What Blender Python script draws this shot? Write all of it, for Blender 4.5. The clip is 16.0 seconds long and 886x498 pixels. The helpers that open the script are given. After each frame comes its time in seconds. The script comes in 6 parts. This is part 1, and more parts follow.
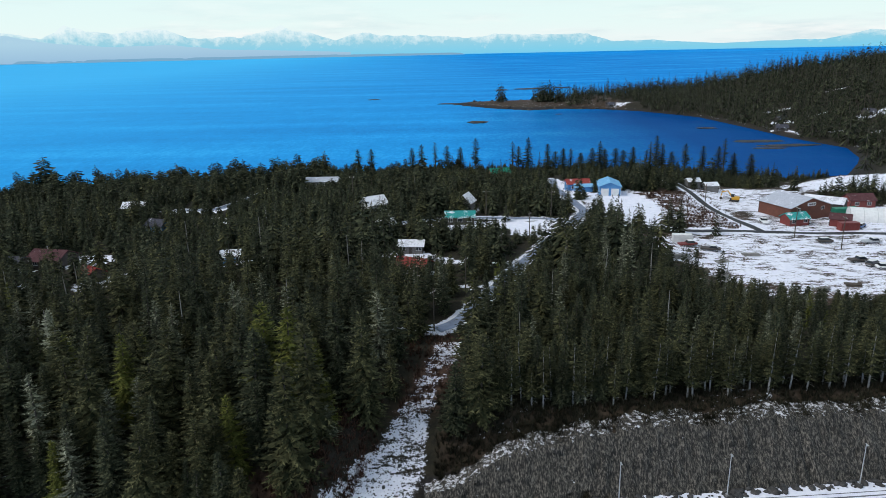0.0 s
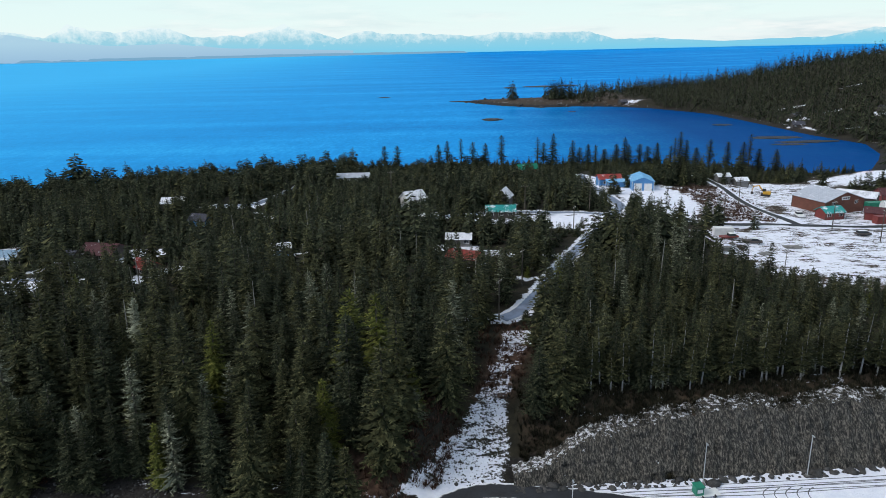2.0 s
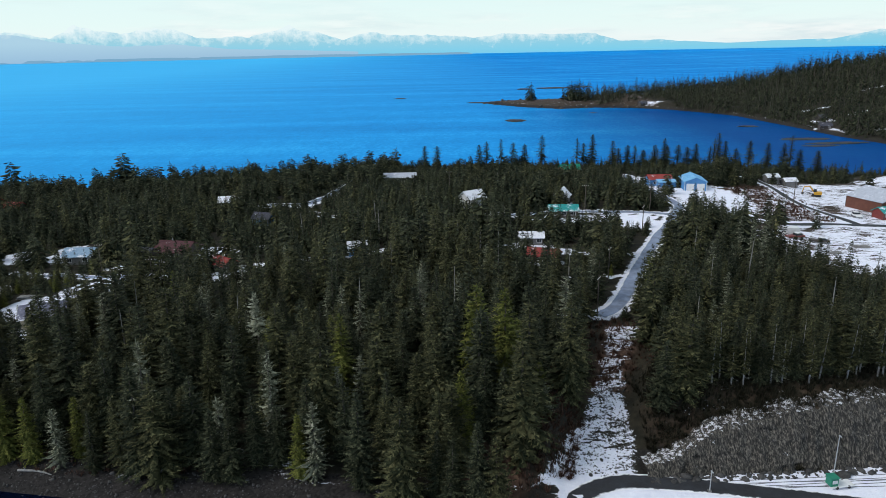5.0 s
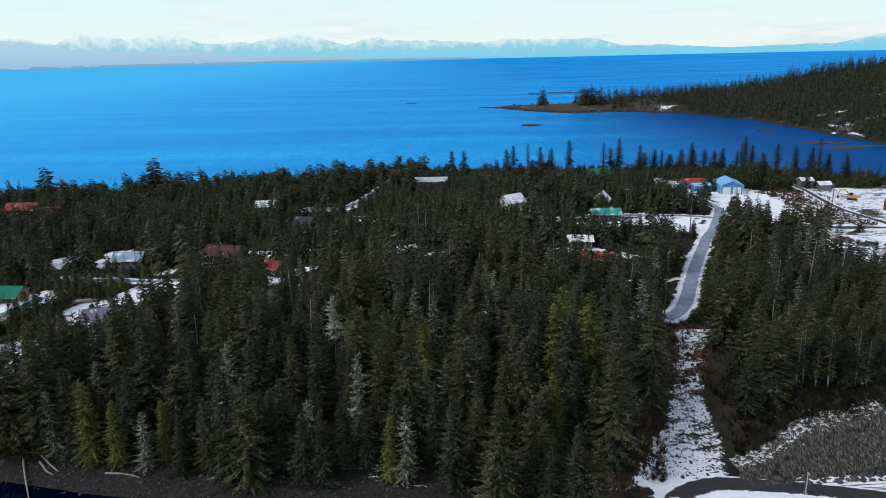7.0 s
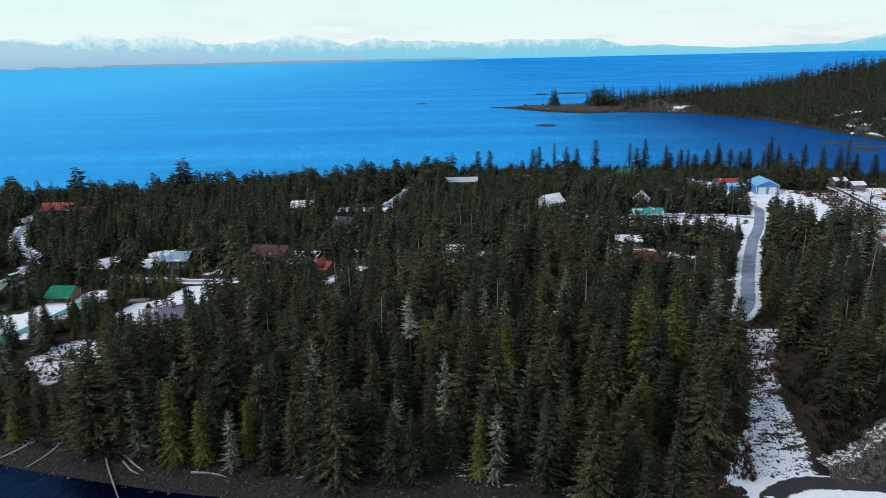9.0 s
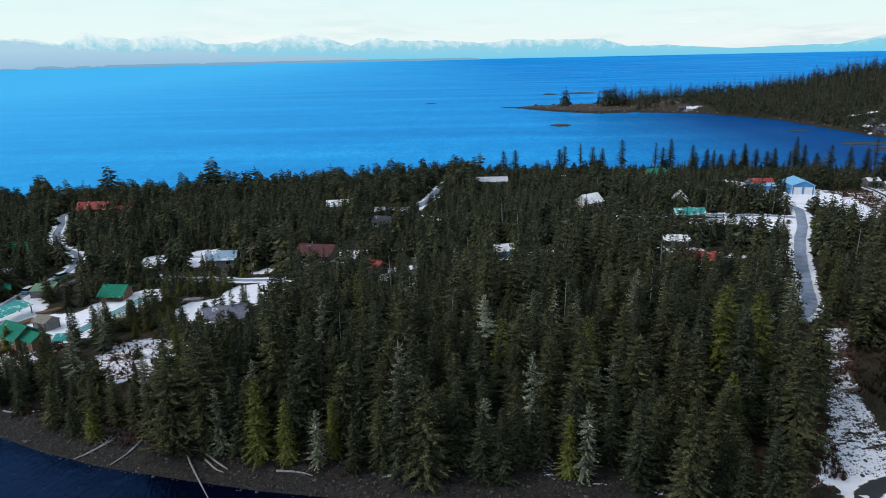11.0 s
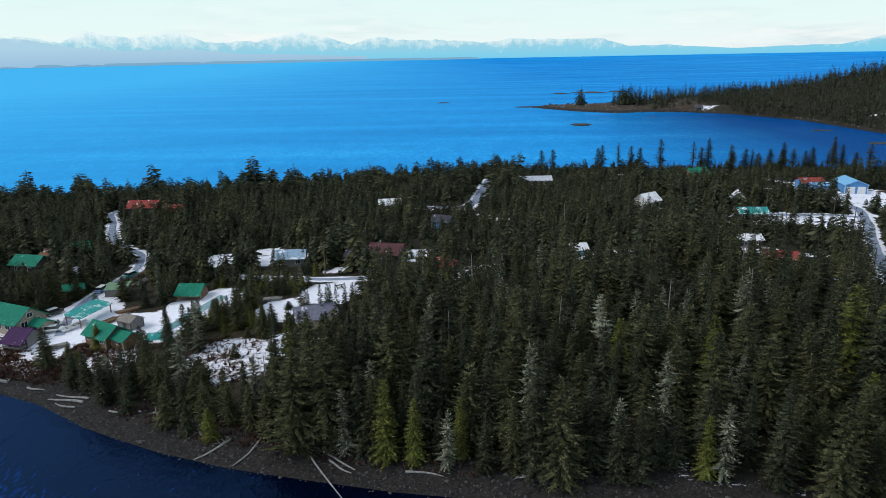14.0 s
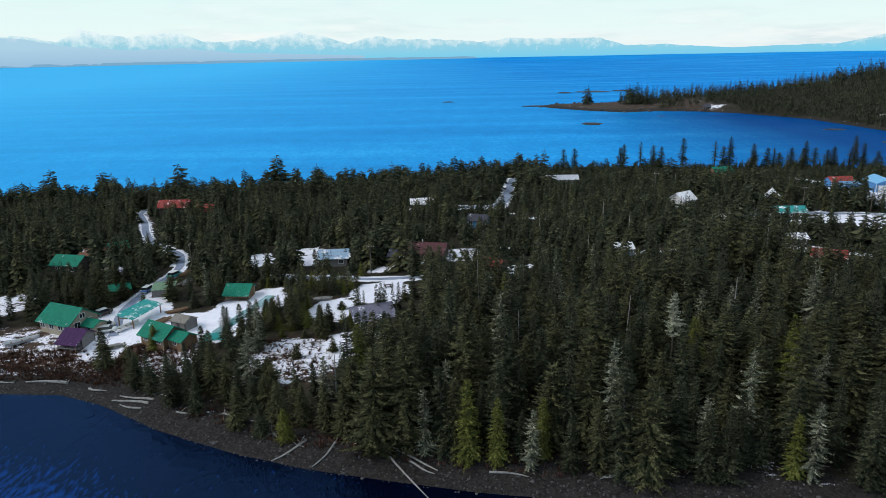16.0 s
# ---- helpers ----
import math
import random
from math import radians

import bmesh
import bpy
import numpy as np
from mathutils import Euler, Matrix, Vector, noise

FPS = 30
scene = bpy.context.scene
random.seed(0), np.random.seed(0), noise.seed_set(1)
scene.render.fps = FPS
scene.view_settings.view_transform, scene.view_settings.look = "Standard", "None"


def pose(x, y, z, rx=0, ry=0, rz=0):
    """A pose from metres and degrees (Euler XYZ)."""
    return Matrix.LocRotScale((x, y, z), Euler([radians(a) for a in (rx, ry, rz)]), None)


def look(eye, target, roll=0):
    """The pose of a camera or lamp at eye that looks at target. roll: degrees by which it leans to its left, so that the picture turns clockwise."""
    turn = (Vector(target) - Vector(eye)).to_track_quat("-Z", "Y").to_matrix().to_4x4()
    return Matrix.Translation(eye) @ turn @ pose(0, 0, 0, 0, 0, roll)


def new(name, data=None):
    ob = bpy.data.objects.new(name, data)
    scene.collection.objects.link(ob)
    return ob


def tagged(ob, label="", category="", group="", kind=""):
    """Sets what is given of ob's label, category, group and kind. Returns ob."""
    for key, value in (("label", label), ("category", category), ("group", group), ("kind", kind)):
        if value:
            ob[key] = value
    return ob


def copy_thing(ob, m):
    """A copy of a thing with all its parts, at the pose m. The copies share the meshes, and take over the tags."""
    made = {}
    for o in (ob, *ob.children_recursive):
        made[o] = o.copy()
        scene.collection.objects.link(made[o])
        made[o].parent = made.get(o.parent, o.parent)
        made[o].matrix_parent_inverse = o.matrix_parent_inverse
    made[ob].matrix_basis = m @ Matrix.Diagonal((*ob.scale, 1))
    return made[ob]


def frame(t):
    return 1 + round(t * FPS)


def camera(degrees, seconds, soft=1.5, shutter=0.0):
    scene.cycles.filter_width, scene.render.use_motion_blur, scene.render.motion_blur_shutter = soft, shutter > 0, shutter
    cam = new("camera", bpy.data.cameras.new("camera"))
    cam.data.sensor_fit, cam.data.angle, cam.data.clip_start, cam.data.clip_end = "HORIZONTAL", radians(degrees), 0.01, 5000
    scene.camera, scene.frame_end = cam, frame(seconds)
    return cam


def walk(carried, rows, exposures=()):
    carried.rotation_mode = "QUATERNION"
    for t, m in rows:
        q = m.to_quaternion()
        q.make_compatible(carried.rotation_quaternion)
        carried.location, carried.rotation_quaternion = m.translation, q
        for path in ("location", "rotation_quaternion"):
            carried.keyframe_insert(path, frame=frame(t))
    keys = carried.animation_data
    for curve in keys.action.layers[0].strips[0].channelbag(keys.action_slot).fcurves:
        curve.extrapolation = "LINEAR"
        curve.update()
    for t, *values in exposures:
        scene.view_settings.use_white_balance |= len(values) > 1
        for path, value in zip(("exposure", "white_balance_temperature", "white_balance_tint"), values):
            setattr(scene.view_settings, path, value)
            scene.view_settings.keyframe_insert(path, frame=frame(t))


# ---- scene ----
cam = camera(66.0, 16.0, soft=0.6)
PATH = [
    (0, (-0.143, -0.05, 63.921), (-0.164, 1.87, 63.363), -1.2),
    (0.5, (-3.361, -1.084, 63.818), (-3.382, 0.836, 63.258), -1.3),
    (1, (-6.596, -1.964, 63.715), (-6.618, -0.044, 63.155), -1.3),
    (1.5, (-9.807, -2.746, 63.609), (-9.83, -0.826, 63.048), -1.3),
    (2, (-13.045, -3.477, 63.531), (-13.069, -1.558, 62.969), -1.3),
    (2.5, (-16.309, -4.109, 63.532), (-16.335, -2.191, 62.969), -1.3),
    (3, (-19.68, -4.762, 63.583), (-19.706, -2.843, 63.02), -1.3),
    (3.5, (-23.071, -5.295, 63.684), (-23.098, -3.377, 63.119), -1.2),
    (4, (-26.484, -5.693, 63.791), (-26.511, -3.775, 63.225), -1.2),
    (6.5, (-43.43, -6.565, 63.887), (-43.461, -4.641, 63.342), -1.2),
    (7, (-46.882, -6.711, 63.927), (-46.913, -4.787, 63.382), -1.3),
    (7.5, (-50.256, -6.794, 63.986), (-50.287, -4.87, 63.441), -1.3),
    (8, (-53.601, -6.877, 64.038), (-53.634, -4.953, 63.493), -1.3),
    (8.5, (-57.01, -6.954, 64.094), (-57.044, -5.03, 63.549), -1.3),
    (9, (-60.439, -7.016, 64.135), (-60.471, -5.092, 63.591), -1.3),
    (11.5, (-77.554, -7.25, 64.299), (-77.585, -5.326, 63.755), -1.2),
    (12, (-81.051, -7.251, 64.339), (-81.078, -5.327, 63.795), -1.2),
    (12.5, (-84.64, -7.132, 64.347), (-84.665, -5.208, 63.803), -1.2),
    (13, (-88.252, -6.923, 64.353), (-88.277, -4.999, 63.807), -1.1),
    (13.5, (-91.764, -6.748, 64.339), (-91.788, -4.824, 63.793), -1.1),
    (14, (-95.26, -6.525, 64.324), (-95.284, -4.601, 63.778), -1.1),
    (14.5, (-98.754, -6.333, 64.324), (-98.775, -4.41, 63.777), -1.1),
    (15, (-102.182, -6.232, 64.347), (-102.201, -4.308, 63.8), -1.1),
    (15.5, (-105.604, -6.117, 64.374), (-105.619, -4.194, 63.827), -1.1),
    (16, (-109.058, -6.02, 64.397), (-109.07, -4.096, 63.849), -1.1),
]
walk(cam, [(t, look(eye, target, roll)) for t, eye, target, roll in PATH])

# ---------------------------------------------------------------- light
SUN_AZ, SUN_EL = 255.0, 44.0   # compass degrees from +y clockwise, height above the horizon
world = bpy.data.worlds.new("sky")
scene.world = world
world.use_nodes = True
wn = world.node_tree.nodes
sky = wn.new("ShaderNodeTexSky")
sky.sky_type = "NISHITA"
sky.sun_disc = False
sky.sun_elevation = radians(SUN_EL)
sky.sun_rotation = radians(SUN_AZ)
sky.air_density, sky.dust_density, sky.ozone_density = 1.0, 0.2, 3.0
wn["Background"].inputs[1].default_value = 0.115
veil = wn.new("ShaderNodeMix")          # thin high cloud over the clear sky
veil.data_type = "RGBA"
veil.inputs[0].default_value = 0.40
veil.inputs[7].default_value = (8.4, 9.6, 9.7, 1)
world.node_tree.links.new(sky.outputs[0], veil.inputs[6])
world.node_tree.links.new(veil.outputs[2], wn["Background"].inputs[0])
sun = new("sun", bpy.data.lights.new("sun", "SUN"))
sun.data.energy, sun.data.angle, sun.data.color = 1.85, radians(28), (1.0, 0.96, 0.91)
a, e = radians(SUN_AZ), radians(SUN_EL)
sun.matrix_world = look((math.sin(a) * math.cos(e) * 100, math.cos(a) * math.cos(e) * 100, math.sin(e) * 100), (0, 0, 0))


# ---------------------------------------------------------------- materials
def nodes_of(name):
    m = bpy.data.materials.new(name)
    m.use_nodes = True
    t = m.node_tree
    return m, t, t.nodes["Principled BSDF"]


def tex_noise(t, scale, detail=6, rough=0.55, co=None):
    n = t.nodes.new("ShaderNodeTexNoise")
    n.inputs["Scale"].default_value, n.inputs["Detail"].default_value, n.inputs["Roughness"].default_value = scale, detail, rough
    if co is not None:
        t.links.new(co, n.inputs["Vector"])
    return n.outputs["Fac"]


def ramp(t, fac, stops):
    r = t.nodes.new("ShaderNodeValToRGB")
    el = r.color_ramp.elements
    while len(el) < len(stops):
        el.new(0.5)
    for s, (p, c) in zip(el, stops):
        s.position, s.color = p, (c, c, c, 1) if isinstance(c, (int, float)) else (*c, 1)
    t.links.new(fac, r.inputs[0])
    return r.outputs[0]


def mixc(t, fac, a, b):
    n = t.nodes.new("ShaderNodeMix")
    n.data_type = "RGBA"
    for v, i in ((fac, 0), (a, 6), (b, 7)):
        if hasattr(v, "links"):
            t.links.new(v, n.inputs[i])
        else:
            n.inputs[i].default_value = v if i == 0 else (*v, 1)
    return n.outputs[2]


def calc(t, op, a, b, clamp=False):
    n = t.nodes.new("ShaderNodeMath")
    n.operation, n.use_clamp = op, clamp
    for v, i in ((a, 0), (b, 1)):
        if hasattr(v, "links"):
            t.links.new(v, n.inputs[i])
        else:
            n.inputs[i].default_value = v
    return n.outputs[0]


def coords(t):
    return t.nodes.new("ShaderNodeTexCoord").outputs["Object"]


def bumped(t, bsdf, height, strength, dist):
    b = t.nodes.new("ShaderNodeBump")
    b.inputs["Strength"].default_value, b.inputs["Distance"].default_value = strength, dist
    t.links.new(height, b.inputs["Height"])
    t.links.new(b.outputs[0], bsdf.inputs["Normal"])


def worn(name, c1, c2, scale=1.5, rough=0.8, fine=9.0, bump=0.3, dist=0.02, metal=0.0, vary=0.0):
    """A surface that wanders between two colours at two scales."""
    m, t, b = nodes_of(name)
    co = coords(t)
    f = calc(t, "ADD", calc(t, "MULTIPLY", tex_noise(t, scale, co=co), 0.65), calc(t, "MULTIPLY", tex_noise(t, fine, co=co), 0.35))
    c = ramp(t, f, [(0.36, c1), (0.64, c2)])
    if vary:
        o = t.nodes.new("ShaderNodeObjectInfo").outputs["Random"]
        h = t.nodes.new("ShaderNodeHueSaturation")
        t.links.new(c, h.inputs["Color"])
        t.links.new(calc(t, "ADD", calc(t, "MULTIPLY", o, 2 * vary), 1 - vary), h.inputs["Value"])
        c = h.outputs[0]
    t.links.new(c, b.inputs["Base Color"])
    b.inputs["Roughness"].default_value, b.inputs["Metallic"].default_value = rough, metal
    bumped(t, b, tex_noise(t, fine * 2, co=co), bump, dist)
    return m


def snowy_roof(name, c1, c2, amount):
    """Ribbed sheet metal with thin snow left in patches."""
    m, t, b = nodes_of(name)
    co = coords(t)
    f = calc(t, "ADD", calc(t, "MULTIPLY", tex_noise(t, 0.35, co=co), 0.6), calc(t, "MULTIPLY", tex_noise(t, 3.0, co=co), 0.4))
    mask = ramp(t, f, [(0.62 - amount * 0.4, 0), (0.66 - amount * 0.4, 1)])
    paint = ramp(t, tex_noise(t, 1.2, co=co), [(0.3, c1), (0.7, c2)])
    t.links.new(mixc(t, mask, paint, (0.78, 0.79, 0.84)), b.inputs["Base Color"])
    b.inputs["Roughness"].default_value = 0.7
    b.inputs["Specular IOR Level"].default_value = 0.15
    bumped(t, b, tex_noise(t, 8, co=co), 0.2, 0.03)
    return m


def foliage(name, dark, light, yellow):
    """Needles: sprays differ one by one, and whole trees differ from each other."""
    m, t, b = nodes_of(name)
    co = t.nodes.new("ShaderNodeNewGeometry")
    isl = co.outputs["Random Per Island"]
    pos = co.outputs["Position"]
    c = ramp(t, isl, [(0.0, dark), (0.7, light), (1.0, yellow)])
    tone = ramp(t, tex_noise(t, 0.16, 3, co=pos), [(0.3, 0.62), (0.7, 1.25)])
    mul = t.nodes.new("ShaderNodeMix")
    mul.data_type, mul.blend_type = "RGBA", "MULTIPLY"
    mul.inputs[0].default_value = 1.0
    t.links.new(c, mul.inputs[6])
    t.links.new(tone, mul.inputs[7])
    t.links.new(mul.outputs[2], b.inputs["Base Color"])
    b.inputs["Roughness"].default_value = 0.75
    b.inputs["Specular IOR Level"].default_value = 0.06
    return m


SPRUCE = foliage("spruce_needles", (0.012, 0.018, 0.011), (0.046, 0.052, 0.030), (0.105, 0.110, 0.062))
HEMLOCK = foliage("hemlock_needles", (0.017, 0.023, 0.012), (0.066, 0.067, 0.032), (0.140, 0.134, 0.064))
CEDAR = foliage("cedar_needles", (0.045, 0.054, 0.013), (0.100, 0.110, 0.026), (0.175, 0.170, 0.045))
LICHEN = foliage("lichen_needles", (0.050, 0.058, 0.038), (0.140, 0.148, 0.100), (0.36, 0.36, 0.265))
PALE = foliage("pale_needles", (0.16, 0.17, 0.12), (0.27, 0.28, 0.20), (0.36, 0.37, 0.28))
BARK = worn("bark", (0.045, 0.036, 0.028), (0.13, 0.11, 0.09), 2.0, 0.9, 14, 0.6, 0.05)
DEADWOOD = worn("weathered_wood", (0.13, 0.125, 0.12), (0.32, 0.31, 0.29), 1.5, 0.85, 10, 0.4, 0.03)
SHRUB = foliage("bare_shrubs", (0.030, 0.018, 0.013), (0.090, 0.047, 0.034), (0.17, 0.105, 0.075))
GREEN_ROOF = snowy_roof("green_metal_roof", (0.010, 0.155, 0.098), (0.016, 0.215, 0.140), 0.04)
TEAL_ROOF = snowy_roof("teal_metal_roof", (0.020, 0.235, 0.225), (0.050, 0.340, 0.320), 0.22)
PURPLE_ROOF = snowy_roof("purple_metal_roof", (0.045, 0.018, 0.065), (0.075, 0.030, 0.095), 0.02)
MAROON_ROOF = snowy_roof("maroon_shingles", (0.080, 0.032, 0.036), (0.120, 0.056, 0.060), 0.03)
RED_ROOF = snowy_roof("red_metal_roof", (0.25, 0.042, 0.036), (0.33, 0.070, 0.060), 0.12)
DARK_ROOF = snowy_roof("charcoal_roof", (0.050, 0.050, 0.066), (0.085, 0.085, 0.105), 0.10)
WHITE_ROOF = snowy_roof("snow_covered_roof", (0.45, 0.46, 0.50), (0.62, 0.62, 0.66), 0.45)
GREY_ROOF = snowy_roof("grey_metal_roof", (0.40, 0.42, 0.48), (0.52, 0.54, 0.60), 0.12)
BLUE_ROOF = snowy_roof("light_blue_metal_roof", (0.15, 0.38, 0.62), (0.24, 0.50, 0.72), 0.1)
BLUE_WALL = worn("blue_metal_siding", (0.06, 0.22, 0.48), (0.09, 0.28, 0.56), 0.8, 0.6)
BROWN_WALL = worn("red_brown_siding", (0.115, 0.040, 0.026), (0.165, 0.060, 0.038), 0.5, 0.8)
LOG_WALL = worn("log_wall", (0.13, 0.075, 0.040), (0.24, 0.145, 0.08), 2.0, 0.8)
TAN_WALL = worn("tan_siding", (0.30, 0.25, 0.18), (0.42, 0.36, 0.27), 1.2, 0.8)
GREY_WALL = worn("grey_siding", (0.13, 0.125, 0.12), (0.22, 0.21, 0.20), 1.2, 0.8)
DARK_WALL = worn("dark_siding", (0.045, 0.038, 0.035), (0.085, 0.070, 0.062), 1.2, 0.8)
WHITE_PAINT = worn("white_paint", (0.66, 0.66, 0.66), (0.80, 0.80, 0.79), 1.0, 0.55)
TEAL_PAINT = worn("teal_paint", (0.02, 0.26, 0.25), (0.04, 0.34, 0.33), 1.0, 0.5)
GREEN_PAINT = worn("green_paint", (0.01, 0.17, 0.10), (0.02, 0.22, 0.14), 1.0, 0.5)
RED_PAINT = worn("red_paint", (0.15, 0.026, 0.022), (0.22, 0.040, 0.033), 1.0, 0.45)
BLUE_PAINT = worn("blue_paint", (0.03, 0.10, 0.30), (0.05, 0.15, 0.38), 1.0, 0.4)
YELLOW_PAINT = worn("yellow_paint", (0.50, 0.26, 0.02), (0.62, 0.34, 0.03), 1.0, 0.5)
GALV = worn("galvanised_steel", (0.42, 0.43, 0.44), (0.58, 0.59, 0.60), 2.0, 0.45, metal=0.6)
RUBBER = worn("tyre_rubber", (0.018, 0.018, 0.018), (0.035, 0.035, 0.035), 4.0, 0.85)


def glass_mat():
    m, t, b = nodes_of("window_glass")
    b.inputs["Base Color"].default_value = (0.02, 0.025, 0.03, 1)
    b.inputs["Roughness"].default_value = 0.06
    return m


GLASS = glass_mat()


def road_mat(name, wet, tracks):
    """Asphalt with wheel-cleared lanes and thin snow; U runs across the strip, V along it in metres."""
    m, t, b = nodes_of(name)
    co = coords(t)
    uv = t.nodes.new("ShaderNodeUVMap")
    sep = t.nodes.new("ShaderNodeSeparateXYZ")
    t.links.new(uv.outputs[0], sep.inputs[0])
    u = sep.outputs[0]
    edge = calc(t, "MULTIPLY", calc(t, "ABSOLUTE", calc(t, "SUBTRACT", u, 0.5), 0), 2.0)
    n = calc(t, "SUBTRACT", tex_noise(t, 0.9, co=co), 0.5)
    f = calc(t, "ADD", edge, calc(t, "MULTIPLY", n, 0.55))
    mask = ramp(t, f, [(tracks - 0.05, 0), (tracks + 0.06, 1)])
    film = ramp(t, tex_noise(t, 0.5, co=co), [(0.3, 0.3 if not wet else 0.0), (0.7, 0.72 if not wet else 0.03)])
    tar = ramp(t, tex_noise(t, 3, co=co), [(0.3, (0.030, 0.031, 0.034) if not wet else (0.010, 0.010, 0.011)), (0.7, (0.060, 0.062, 0.068) if not wet else (0.020, 0.020, 0.022))])
    # thin snow film, its blue standing for sky reflected in the wet asphalt
    dusted = mixc(t, film, tar, (0.36, 0.44, 0.62))
    t.links.new(mixc(t, mask, dusted, (0.80, 0.80, 0.84)), b.inputs["Base Color"])
    b.inputs["Roughness"].default_value = 0.75
    bumped(t, b, tex_noise(t, 12, co=co), 0.3, 0.02)
    return m


def ground_mat():
    m, t, b = nodes_of("ground")
    co = coords(t)
    att = t.nodes.new("ShaderNodeAttribute")
    att.attribute_name = "cover"
    sep = t.nodes.new("ShaderNodeSeparateColor")
    t.links.new(att.outputs["Color"], sep.inputs[0])
    snow, gravel, brush = sep.outputs
    floor = ramp(t, tex_noise(t, 0.6, co=co), [(0.3, (0.014, 0.013, 0.009)), (0.7, (0.040, 0.034, 0.021))])
    heath = ramp(t, tex_noise(t, 0.8, 8, co=co), [(0.3, (0.022, 0.015, 0.011)), (0.55, (0.090, 0.052, 0.036)), (0.75, (0.19, 0.125, 0.088))])
    v = t.nodes.new("ShaderNodeTexVoronoi")
    v.inputs["Scale"].default_value = 2.6
    t.links.new(co, v.inputs["Vector"])
    stones = mixc(t, 0.6, ramp(t, tex_noise(t, 0.5, co=co), [(0.3, (0.010, 0.009, 0.009)), (0.7, (0.034, 0.029, 0.027))]), ramp(t, v.outputs["Color"], [(0.2, (0.007, 0.006, 0.006)), (0.8, (0.038, 0.035, 0.033))]))
    c = mixc(t, brush, floor, heath)
    c = mixc(t, gravel, c, stones)
    drift = t.nodes.new("ShaderNodeMapping")
    drift.inputs["Scale"].default_value = (0.32, 1.0, 1.0)
    drift.inputs["Rotation"].default_value = (0, 0, radians(8))
    t.links.new(co, drift.inputs["Vector"])
    n = calc(t, "ADD", calc(t, "MULTIPLY", tex_noise(t, 0.16, 3, co=co), 0.20), calc(t, "ADD", calc(t, "MULTIPLY", tex_noise(t, 2.0, 9, 0.72, co=co), 0.36), calc(t, "MULTIPLY", tex_noise(t, 0.7, 6, 0.7, co=drift.outputs[0]), 0.44)))
    f = calc(t, "ADD", n, calc(t, "MULTIPLY", calc(t, "SUBTRACT", snow, 0.56), 0.40))
    mask = ramp(t, f, [(0.48, 0), (0.515, 1)])
    white = ramp(t, tex_noise(t, 0.8, co=co), [(0.3, (0.74, 0.75, 0.85)), (0.7, (0.87, 0.87, 0.94))])
    t.links.new(mixc(t, mask, c, white), b.inputs["Base Color"])
    b.inputs["Roughness"].default_value = 0.9
    b.inputs["Specular IOR Level"].default_value = 0.2
    bumped(t, b, tex_noise(t, 2.2, 8, 0.7, co=co), 0.6, 0.25)
    return m


